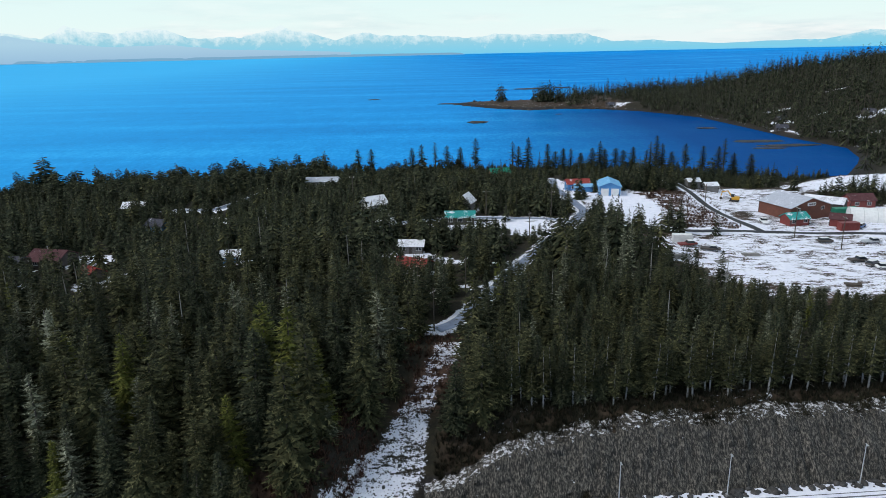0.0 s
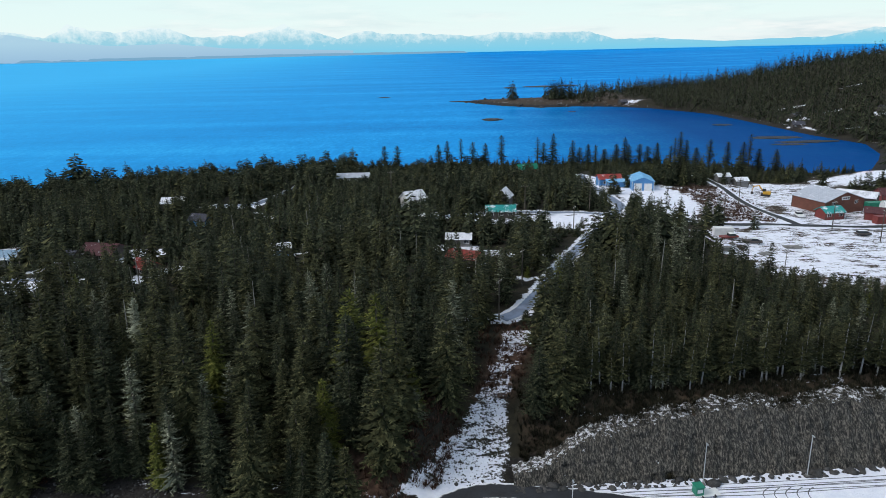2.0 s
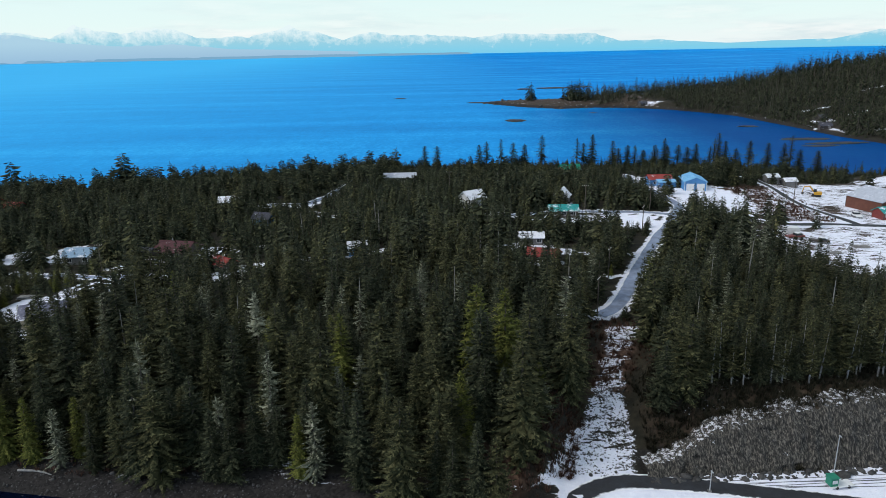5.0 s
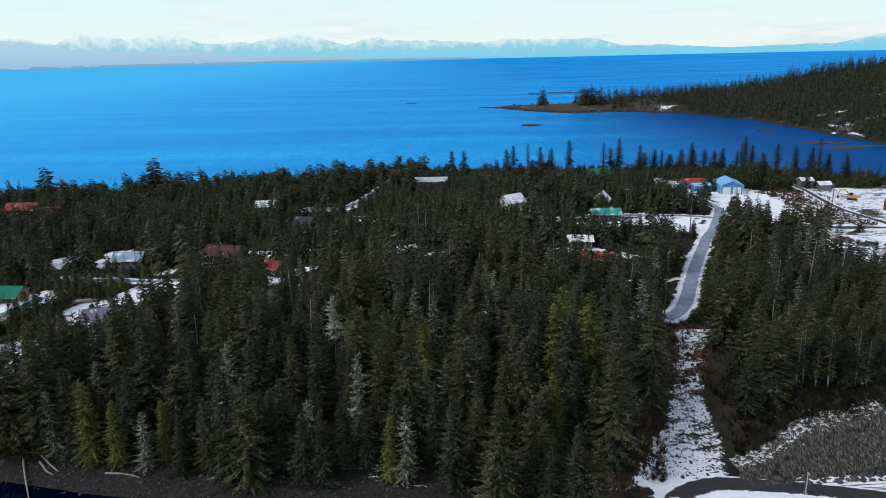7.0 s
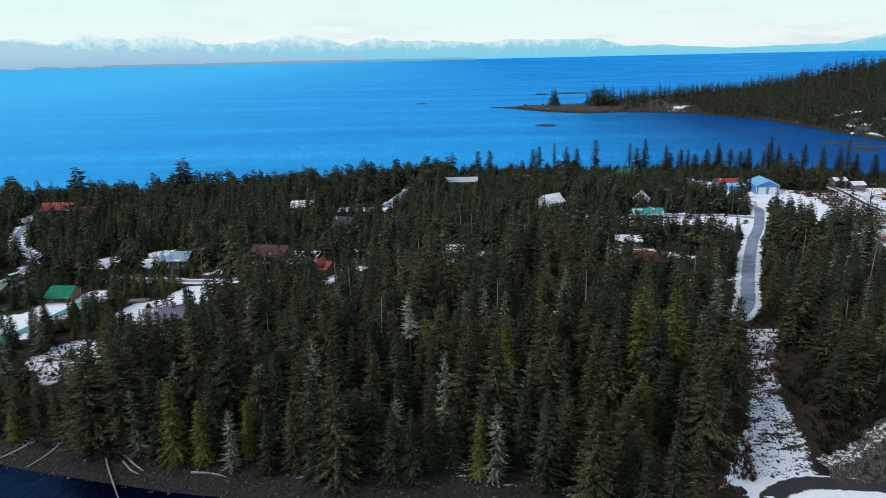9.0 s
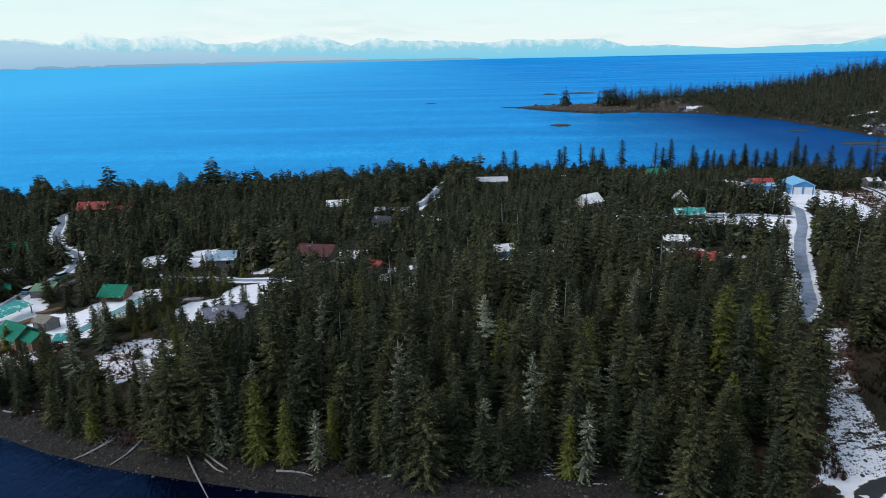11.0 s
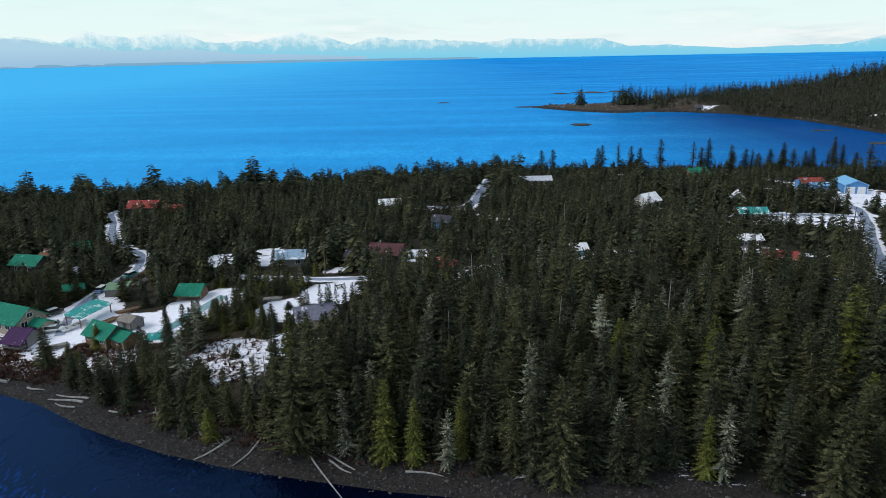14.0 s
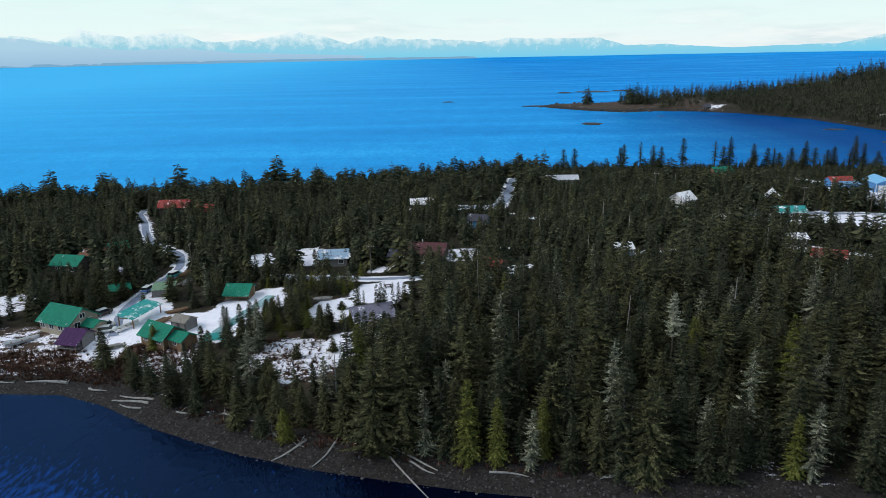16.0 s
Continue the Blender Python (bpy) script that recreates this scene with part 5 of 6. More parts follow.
house("house", "small dark house with a bluish snowy roof", -98, 222, -20, 6.5, 5, 2.5, 1.5, BLUE_WALL, DARK_ROOF, 0.5, W2)
house("house", "low house with a snow-covered roof in the woods", -118.5, 251, 6, 8, 6, 2.5, 1.5, DARK_WALL, WHITE_ROOF, 0.5, W2)
house("long_house", "long low house with a streaked white metal roof", -56.5, 301, 0, 14, 6, 2.8, 1.4, GREY_WALL, GREY_ROOF, 0.5, (("s", -5, 1, 1.4, 1), ("s", -1.5, 1, 1.4, 1), ("s", 2, 1, 1.4, 1), ("s", 5, 1, 1.4, 1)))
house("house", "green-roofed house among dark conifers", -218.5, 184, -12, 8.5, 6.5, 2.8, 1.9, DARK_WALL, GREEN_ROOF, 0.6, W2)
house("house", "brown house with a reddish-brown roof", -215.8, 192, 0, 6.5, 5.5, 2.7, 1.5, LOG_WALL, snowy_roof("rust_brown_roof", (0.22, 0.11, 0.075), (0.3, 0.16, 0.11), 0.12), 0.5, W2)
house("house", "small green gabled house near the road", -210.5, 196.5, 40, 5, 4.5, 2.6, 2.2, DARK_WALL, GREEN_ROOF, 0.4)
house("cabin", "small cabin with a pale purple snowy roof", -202.5, 175.5, 8, 5, 4.2, 2.3, 1.3, GREY_WALL, snowy_roof("pale_purple_roof", (0.20, 0.17, 0.27), (0.30, 0.27, 0.37), 0.25), 0.4, (("s", 1.2, 0.8, 0.9, 0.9),))
house("long_house", "long house with a bright red metal roof", -213, 250, 0, 11, 6, 4.2, 2.0, DARK_WALL, RED_ROOF, 0.5, W2)
house("house", "house with a red metal roof behind the trees", -200, 247, -8, 6.5, 5, 3.4, 1.8, DARK_WALL, RED_ROOF, 0.5)
house("house", "house with grey walls and a snow-white shallow roof", -10.8, 182.0, -4, 6.4, 5.4, 2.3, 0.9, GREY_WALL, WHITE_ROOF, 0.6, W2, (("s", 0, 1, 2, DARK_WALL, 0),))
house("shed", "shed with a salmon red metal roof in the snow", -9.5, 165, -24, 8, 5.5, 2.0, 1.3, DARK_WALL, RED_ROOF, 0.4, (("s", 0, 0.8, 1.1, 0.8),))
house("long_house", "long low building with a bright teal metal roof", 3.2, 212.5, -2, 9, 5, 2.4, 1.3, DARK_WALL, TEAL_ROOF, 0.5, (("s", -3, 0.9, 1.3, 1.0), ("s", 0, 0.9, 1.3, 1.0), ("s", 3, 0.9, 1.3, 1.0)))
house("house", "tall narrow house with a snow-covered gable roof", 5.5, 229.5, 70, 6, 5, 3.4, 2.4, GREY_WALL, WHITE_ROOF, 0.4)
house("house", "white-roofed house standing among conifers", -26, 229.5, 35, 7, 6, 3.2, 2.2, WHITE_PAINT, WHITE_ROOF, 0.5, W2)
house("cabin", "small snowy-roofed cabin in the woods", -60, 178, 10, 5, 4, 2.2, 1.2, BLUE_WALL, WHITE_ROOF, 0.4, W2)
house("cabin", "small snowy-roofed cabin in the woods", -20, 206, 25, 5, 4, 2.4, 1.3, DARK_WALL, WHITE_ROOF, 0.4)
house("workshop", "bright blue metal workshop with two white garage doors", 61, 258, 82, 12, 8.0, 3.6, 1.6, BLUE_WALL, BLUE_ROOF, 0.4, doors=(("w", -1.9, 2.9, 2.9, WHITE_PAINT, 5), ("w", 1.9, 2.9, 2.9, WHITE_PAINT, 5)))
house("workshop", "low workshop with blue walls and a red roof", 51.0, 269, 0, 9, 6, 2.8, 1.4, BLUE_WALL, RED_ROOF, 0.4, (("s", -2, 1, 1.4, 1),), porch=0)
house("lean_to_shed", "low blue shed with a snowy blue-grey roof", 52.5, 263, 0, 7, 3.6, 2.0, 0.5, BLUE_WALL, BLUE_ROOF, 0.3, lean=True)
hall = house("hall", "large red-brown hall with a pale grey metal roof", 120.5, 234, 108, 14.5, 17, 4.3, 2.9, BROWN_WALL, GREY_ROOF, 0.4, (("w", -5, 3.0, 1.2, 1.0), ("w", 5, 3.0, 1.2, 1.0), ("s", -3, 2.0, 1.3, 1.0)), (("w", 4.2, 3.4, 3.4, DARK_WALL, 5),))
plate = part("sign_board", box(bmesh.new(), -7.45, -1.7, 4.6, -7.29, 1.7, 5.7), WHITE_PAINT, hall, "white sign board")
for k in range(3):
    part("letter_bar", box(bmesh.new(), -7.51, -1.4 + k * 1.0, 4.9, -7.45, -0.7 + k * 1.0, 5.4), DARK_WALL, plate)
house("shed", "small red shed with a snowy teal roof", 114.5, 221, 12, 7, 5, 2.4, 1.4, RED_PAINT, TEAL_ROOF, 0.5, W2)
house("long_house", "long low building with a snow-white roof", 136, 243, -40, 13, 7, 3, 1.6, DARK_WALL, WHITE_ROOF, 0.4)
house("house", "house with a dull red roof beside the yards", 150, 246, 0, 9, 6, 2.8, 1.8, RED_PAINT, MAROON_ROOF, 0.4, W2)
house("shed", "dark red shed with a snowy roof", 128.5, 219, -30, 6, 5, 2.6, 1.3, RED_PAINT, MAROON_ROOF, 0.4)
house("shed", "row shed with a white roof", 98, 272, 4, 5, 4, 2.2, 1.0, GREY_WALL, WHITE_ROOF, 0.3)
house("shed", "row shed with a white roof", 104.5, 270, 4, 5, 4, 2.2, 1.0, GREY_WALL, WHITE_ROOF, 0.3)
house("house", "house with a green roof behind shore trees", 24, 322, 10, 9, 6, 2.8, 1.8, LOG_WALL, GREEN_ROOF, 0.5, W2)
for hx_, hy_, tn in ((264, 550, 20), (248, 514, -10), (318, 525, 0), (176, 752, 15)):
    house("cottage", "small dark cottage on the wooded headland", hx_, hy_, tn, 8, 6, 2.8, 2.0, DARK_WALL, DARK_ROOF, 0.5, W2)


def hoop_tent(x, y, turn, length, wide):
    """White fabric tent on hoops."""
    root = root_at("hoop_tent", x, y, turn)
    bm = bmesh.new()
    n = 12
    rows = []
    for i in range(9):
        px = -length / 2 + i * length / 8
        sag = 0.10 if i % 2 else 0.0
        rows.append([bm.verts.new((px, math.cos(math.pi * k / n) * wide / 2 * (1 - sag * 0.2), math.sin(math.pi * k / n) * (wide * 0.46 - sag) + 0.1)) for k in range(n + 1)])
    for a_, b_ in zip(rows, rows[1:]):
        for k in range(n):
            bm.faces.new((a_[k], b_[k], b_[k + 1], a_[k + 1]))
    bm.faces.new(rows[0])
    bm.faces.new(rows[-1][::-1])
    part("cover", bm, WHITE_PAINT, root)
    for i in range(0, 9, 2):
        px = -length / 2 + i * length / 8
        part("hoop", tube(bmesh.new(), [(px, math.cos(math.pi * k / n) * (wide / 2 + 0.05), math.sin(math.pi * k / n) * (wide * 0.46 + 0.05) + 0.1) for k in range(n + 1)], [0.06] * (n + 1), 5), GALV, root)
    return tagged(root, "white fabric hoop tent in the snowy yard", "tent")


hoop_tent(143, 224, -20, 16, 9)


def container(x, y, turn, mat_, label, ln=6.1):
    root = root_at("shipping_container", x, y, turn)
    bm = box(bmesh.new(), -ln / 2, -1.2, 0.1, ln / 2, 1.2, 2.6)
    for k in range(int(ln / 0.4)):
        px = -ln / 2 + 0.25 + k * 0.4
        box(bm, px - 0.09, -1.25, 0.25, px + 0.09, -1.19, 2.45)
    part("body", bm, mat_, root)
    for s in (-0.6, 0.6):
        part("door", box(bmesh.new(), ln / 2, s - 0.55, 0.2, ln / 2 + 0.06, s + 0.55, 2.5), mat_, root)
    return tagged(root, label, "container")


container(138.5, 234, 10, GREEN_PAINT, "green steel shipping container beside the tent", 9)
container(127.5, 212.5, 5, RED_PAINT, "dull red shipping container in the yard")
container(68, 193.5, -6, WHITE_PAINT, "white box trailer at the edge of the log yard", 5.5)


# ---------------------------------------------------------------- vehicles
def car(kind, label, x, y, turn, mat_, truck=False):
    root = root_at(kind, x, y, turn)
    ln, wd = (5.4, 1.95) if truck else (4.5, 1.8)
    bm = bevelled(box(bmesh.new(), -ln / 2, -wd / 2, 0.42, ln / 2, wd / 2, 0.98), 0.09)
    part("body", bm, mat_, root)
    c0, c1 = (-0.3, 1.5) if truck else (-1.7, 1.0)
    cb = bmesh.new()
    v = [cb.verts.new(p) for p in ((c0, -wd / 2 + 0.06, 0.95), (c1 + 0.5, -wd / 2 + 0.06, 0.95), (c1 + 0.5, wd / 2 - 0.06, 0.95), (c0, wd / 2 - 0.06, 0.95), (c0 + 0.25, -wd / 2 + 0.2, 1.62), (c1 - 0.1, -wd / 2 + 0.2, 1.62), (c1 - 0.1, wd / 2 - 0.2, 1.62), (c0 + 0.25, wd / 2 - 0.2, 1.62))]
    for f in ((3, 2, 1, 0), (4, 5, 6, 7), (0, 1, 5, 4), (1, 2, 6, 5), (2, 3, 7, 6), (3, 0, 4, 7)):
        cb.faces.new([v[i] for i in f])
    part("windows", cb, GLASS, root)
    part("cab_roof", box(bmesh.new(), c0 + 0.2, -wd / 2 + 0.17, 1.6, c1 - 0.05, wd / 2 - 0.17, 1.68), WHITE_PAINT, root, "snow-dusted cab roof")
    for sx in (-1, 1):
        for sy in (-1, 1):
            c = (sx * ln * 0.31, sy * (wd / 2 - 0.1))
            wh = part("wheel", tube(bmesh.new(), [(c[0], c[1] - 0.11, 0.34), (c[0], c[1] + 0.11, 0.34)], [0.34, 0.34], 12), RUBBER, root)
            part("rim", tube(bmesh.new(), [(c[0], c[1] + sy * 0.10, 0.34), (c[0], c[1] + sy * 0.125, 0.34)], [0.2, 0.2], 8), GALV, wh)
        part("bumper", box(bmesh.new(), sx * ln / 2 - 0.05, -wd / 2 + 0.1, 0.45, sx * ln / 2 + 0.07, wd / 2 - 0.1, 0.62), GALV, root)
    return tagged(root, label, "car")


CARS = [
    (-190.5, 143.5, 20, 0, "silver pickup truck parked on snow", GALV, True), (-188.6, 141.0, 15, 0, "white car parked on snow", WHITE_PAINT, False), (-194, 151, 60, 0, "dark car beside the village road", DARK_WALL, False), (-189.4, 166.5, 85, 0, "dark blue car parked on the village road", BLUE_PAINT, False), (-186.4, 177.5, 70, 0, "teal van parked beside the road", TEAL_PAINT, False),
    (68.6, 190.4, 10, 0, "red pickup truck at the log yard edge", RED_PAINT, True), (74, 187, -20, 0, "dark pickup truck on the snowy log yard", DARK_WALL, True), (111, 178.5, 10, 0, "dark truck standing in the snow", DARK_WALL, True), (113, 175, 30, 0, "dark car standing in the snow", DARK_WALL, False), (114.5, 172, -10, 0, "white car standing in the snow", WHITE_PAINT, False), (126, 197.3, 5, 0, "grey pickup truck near the yard road", GALV, True), (112, 197.4, 0, 0, "dark car near the yard road", DARK_WALL, False), (133, 215, 40, 0, "blue car beside the red container", BLUE_PAINT, False), (-118, 177.5, 20, 0, "silver car in front of the maroon house", GALV, False), (105, 222, 80, 0, "white pickup truck beside the hall", WHITE_PAINT, True),
]
for cx, cy, tn, _, lab, mt, tr in CARS:
    car("pickup_truck" if tr else "car", lab, cx, cy, tn, mt, tr)


def excavator(x, y, turn):
    root = root_at("excavator", x, y, turn)
    for s in (-1, 1):
        part("track", bevelled(box(bmesh.new(), -1.7, s * 1.0 - 0.28, 0, 1.7, s * 1.0 + 0.28, 0.75), 0.2), RUBBER, root)
    part("body", bevelled(box(bmesh.new(), -1.8, -1.1, 0.8, 0.9, 1.1, 1.9), 0.12), YELLOW_PAINT, root)
    part("cab", bevelled(box(bmesh.new(), 0.0, 0.1, 1.9, 1.2, 1.1, 2.9), 0.1), GLASS, root)
    part("boom", tube(bmesh.new(), [(0.8, -0.3, 1.5), (2.6, -0.3, 3.8), (4.6, -0.3, 3.4)], [0.28, 0.26, 0.2], 6), YELLOW_PAINT, root)
    part("stick", tube(bmesh.new(), [(4.5, -0.3, 3.5), (5.0, -0.3, 1.4)], [0.2, 0.14], 6), YELLOW_PAINT, root)
    part("bucket", bevelled(box(bmesh.new(), 4.5, -0.8, 0.4, 5.3, 0.2, 1.3), 0.15), DARK_WALL, root)
    return tagged(root, "yellow excavator standing on snowy ground", "excavator")


excavator(108.5, 255.5, 150)


# ---------------------------------------------------------------- poles, masts, kiosk
def utility_pole(x, y, tall_, turn=0, arm=True):
    root = root_at("utility_pole", x, y, turn)
    part("pole", tube(bmesh.new(), [(0, 0, -0.5), (0.03, 0.02, tall_ * 0.5), (0, 0, tall_)], [0.16, 0.13, 0.10], 8), BARK, root)
    if arm:
        part("crossarm", box(bmesh.new(), -1.1, -0.06, tall_ - 0.9, 1.1, 0.06, tall_ - 0.76), BARK, root)
        for s in (-1.0, -0.4, 0.4, 1.0):
            part("insulator", tube(bmesh.new(), [(s, 0, tall_ - 0.76), (s, 0, tall_ - 0.55)], [0.05, 0.04], 6), WHITE_PAINT, root)
    return tagged(root, "weathered wooden utility pole with a crossarm", "utility pole", group="poles along the roads")


for px, py, tl, tn in ((-3.6, 125.5, 9, 60), (3.2, 146, 9, 60), (13, 168, 9, 60), (22.5, 188, 9, 60), (33, 217.5, 9, 0), (12, 221, 9, 0), (75.8, 212.8, 10, 90), (106, 203.5, 10, 90), (113.5, 191, 10, 90), (90, 236, 10, 0), (-182, 180, 9, 90), (-106, 150, 11, 0), (-130, 172, 9, 0), (-34, 236, 12, 0)):
    utility_pole(px, py, tl, tn)


def mast(x, y, tall_):
    root = root_at("light_mast", x, y, 0, 1.75)
    part("pole", tube(bmesh.new(), [(0, 0, -0.2), (0, 0, tall_)], [0.09, 0.055], 8), GALV, root)
    part("base", box(bmesh.new(), -0.25, -0.25, -0.1, 0.25, 0.25, 0.25), GREY_WALL, root)
    part("lamp_head", bevelled(box(bmesh.new(), -0.12, -0.5, tall_ - 0.02, 0.12, 0.12, tall_ + 0.10), 0.03), GALV, root)
    return tagged(root, "slim galvanised light mast below the rock cut", "street lamp", group="masts below the rock cut")


for px, py in ((23.0, 82.6), (38.9, 84.2), (59.0, 86.3), (82, 88)):
    mast(px, py, 6.8)
mast(3.4, 79.2, 3.4)


def kiosk(x, y):
    root = root_at("sign_kiosk", x, y, 8, 1.78)
    root.matrix_basis = root.matrix_basis @ Matrix.Diagonal((0.78, 0.78, 0.78, 1))
    part("trailer_bed", bevelled(box(bmesh.new(), -0.5, -1.1, 0.35, 4.2, 1.1, 0.55), 0.05), WHITE_PAINT, root, "snow-covered trailer bed")
    for s in (0.6, 3.0):
        for q in (-1.0, 1.0):
            part("wheel", tube(bmesh.new(), [(s, q - 0.1, 0.3), (s, q + 0.1, 0.3)], [0.3, 0.3], 10), RUBBER, root)
    b = part("booth", bevelled(box(bmesh.new(), -0.6, -0.8, 0.5, 0.9, 0.8, 2.2), 0.04), GREEN_PAINT, root)
    part("sign_plate", box(bmesh.new(), -0.35, -0.86, 1.1, 0.65, -0.8, 1.8), WHITE_PAINT, b)
    part("roof", bevelled(box(bmesh.new(), -0.75, -0.95, 2.2, 1.05, 0.95, 2.32), 0.03), GREEN_PAINT, root)
    return tagged(root, "small green booth on a snow-covered trailer", "booth")


kiosk(21.2, 80.0)


# ---------------------------------------------------------------- logs and driftwood
def drift_log(x0, y0, x1, y1, r, mat_, branches=0, seed=0, z0=None, z1=None):
    rr = random.Random(seed)
    za = (at(x0, y0) if z0 is None else z0) + r * 0.8
    zb = (at(x1, y1) if z1 is None else z1) + r * 0.8
    zb, za = max(zb, 0.05), max(za, 0.05)
    root = new("driftwood_log")
    root.matrix_basis = pose(x0, y0, za)
    dx, dy, dz = x1 - x0, y1 - y0, zb - za
    ln = math.hypot(dx, dy)
    pts = [(dx * f - dy / ln * 0.35 * math.sin(f * 4 + seed), dy * f + dx / ln * 0.35 * math.sin(f * 4 + seed), dz * f) for f in (0, 0.25, 0.5, 0.75, 1)]
    part("stem", tube(bmesh.new(), pts, [r, r * 0.92, r * 0.8, r * 0.65, r * 0.4], 7), mat_, root)
    for k in range(branches):
        f = rr.uniform(0.0, 0.35)
        p = Vector((dx * f, dy * f, dz * f))
        q = p + Vector((rr.uniform(-1.6, 1.6), rr.uniform(-1.6, 1.6), rr.uniform(0.1, 1.3)))
        part("branch", tube(bmesh.new(), [p, (p + q) / 2 + Vector((0, 0, 0.12)), q], [r * 0.35, r * 0.25, 0.03], 4), mat_, root)
    return tagged(root, "bleached grey driftwood log on the gravel shore", "log", group="driftwood on the shore")


OUTER_LOGS = [(-123, 99.3, -112.3, 81.9, 0.21, 9), (-124.7, 101.2, -119, 98.0, 0.25, 5), (-133.5, 97.2, -138.9, 93.2, 0.22, 7), (-128.6, 96.4, -131.5, 91, 0.2, 3), (-119.5, 94.5, -111, 88.9, 0.24, 4), (-116, 91, -111.6, 88.2, 0.2, 0), (-187.6, 121.4, -196.5, 122.0, 0.34, 2), (-167, 111.8, -175, 114.4, 0.28, 0), (-166.5, 112.8, -174, 115.6, 0.24, 0)]
INNER_LOGS = [(-168, 110.6, -173, 112.6, 0.2, 0), (-151, 106.5, -146.5, 104, 0.2, 4), (-141.6, 101.6, -138.5, 98.6, 0.2, 10), (-139.5, 100.5, -142.2, 97.5, 0.14, 8), (-182, 119, -178, 117.5, 0.22, 1), (-160, 108.5, -156, 106.5, 0.18, 1), (-103, 88, -97, 86.5, 0.2, 2), (-86, 85.6, -81, 86.2, 0.2, 2), (-122.4, 98, -118.6, 93.0, 0.16, 12), (-205, 123, -199, 122, 0.22, 0)]
for k, (a0, b0, a1, b1, r, br) in enumerate(OUTER_LOGS + INNER_LOGS):
    drift_log(a0, b0, a1, b1, r, DEADWOOD, br, k + 3)


def log_pile(x, y, turn, n, ln, label, mat_=DEADWOOD, seed=0):
    rr = random.Random(seed)
    root = root_at("log_pile", x, y, turn)
    for k in range(n):
        r = rr.uniform(0.14, 0.26)
        yy, zz = (k % 5 - 2) * 0.55 + rr.uniform(-0.1, 0.1), 0.2 + 0.42 * (k // 5)
        l2 = ln * rr.uniform(0.7, 1.0)
        part("log", tube(bmesh.new(), [(-l2 / 2, yy, zz), (0, yy + rr.uniform(-0.06, 0.06), zz), (l2 / 2, yy + rr.uniform(-0.25, 0.25), zz + 0.03)], [r, r * 0.94, r * 0.8], 7), mat_, root)
    return tagged(root, label, "log pile")


for k, (px, py, tn, n, ln) in enumerate(((62.3, 179, 5, 12, 5), (64.7, 170, -8, 10, 6), (69.4, 166.7, 10, 8, 5), (63.7, 160.1, 0, 9, 5), (84, 183.5, -5, 6, 5), (84, 152, 10, 8, 6), (89.8, 157, 30, 8, 4), (99.4, 160, -20, 8, 4), (74, 178, 20, 5, 5))):
    log_pile(px, py, tn, n, ln, "snow-dusted pile of cut logs in the yard", BARK if k % 2 else DEADWOOD, k)
for k, (px, py, tn, n, ln) in enumerate(((-181, 172.5, 75, 9, 7), (-183.5, 179.5, 70, 8, 6), (-200, 168, 10, 8, 5), (-176.5, 153, 40, 7, 6), (-140.4, 154.7, 10, 8, 5), (-177.5, 145.5, 60, 7, 6), (-184, 134.5, 30, 7, 5))):
    log_pile(px, py, tn, n, ln, "stack of sawn timber lying on snow", LOG_WALL if k % 2 else DEADWOOD, k + 40)


def pipe_run(x0, y0, x1, y1, n):
    root = root_at("pipe_stack", (x0 + x1) / 2, (y0 + y1) / 2, math.degrees(math.atan2(y1 - y0, x1 - x0)))
    ln = math.hypot(x1 - x0, y1 - y0)
    za, zb = at(x0, y0) - root.location.z, at(x1, y1) - root.location.z
    for k in range(n):
        o = (k - (n - 1) / 2) * 0.75
        part("pipe", tube(bmesh.new(), [(-ln / 2, o, za + 0.22), (0, o, 0.24), (ln / 2, o, zb + 0.22)], [0.13] * 3, 6), TEAL_PAINT, root)
    return tagged(root, "long teal pipes laid side by side on snow", "pipes")


pipe_run(-161.8, 138, -154.5, 160, 4)


def skiff(x, y, turn, mat_, label, ln=6.0):
    root = root_at("skiff", x, y, turn)
    bm = bmesh.new()
    prof = [(-0.5, 0.95, 0.85), (-0.2, 1.0, 0.8), (0.2, 0.9, 0.85), (0.42, 0.5, 1.0), (0.52, 0.05, 1.15)]
    rings = []
    for f, w, h in prof:
        rings.append([bm.verts.new((f * ln, s * w, q)) for s, q in ((-1, h), (-0.75, 0.15), (0, 0.0), (0.75, 0.15), (1, h), (0.85, h - 0.05), (0.6, 0.3), (-0.6, 0.3), (-0.85, h - 0.05))])
    for a_, b_ in zip(rings, rings[1:]):
        for k in range(9):
            bm.faces.new((a_[k], a_[(k + 1) % 9], b_[(k + 1) % 9], b_[k]))
    bm.faces.new(rings[0][::-1])
    bm.faces.new(rings[-1])
    part("hull", bm, mat_, root)
    for f in (-0.3, 0.0, 0.22):
        part("thwart", box(bmesh.new(), f * ln - 0.15, -0.82, 0.5, f * ln + 0.15, 0.82, 0.56), LOG_WALL, root)
    return tagged(root, label, "boat")


skiff(-206, 137.3, 40, GALV, "grey aluminium skiff hauled out on snow", 7)
skiff(-184.5, 143, 60, WHITE_PAINT, "white skiff beside the village road")


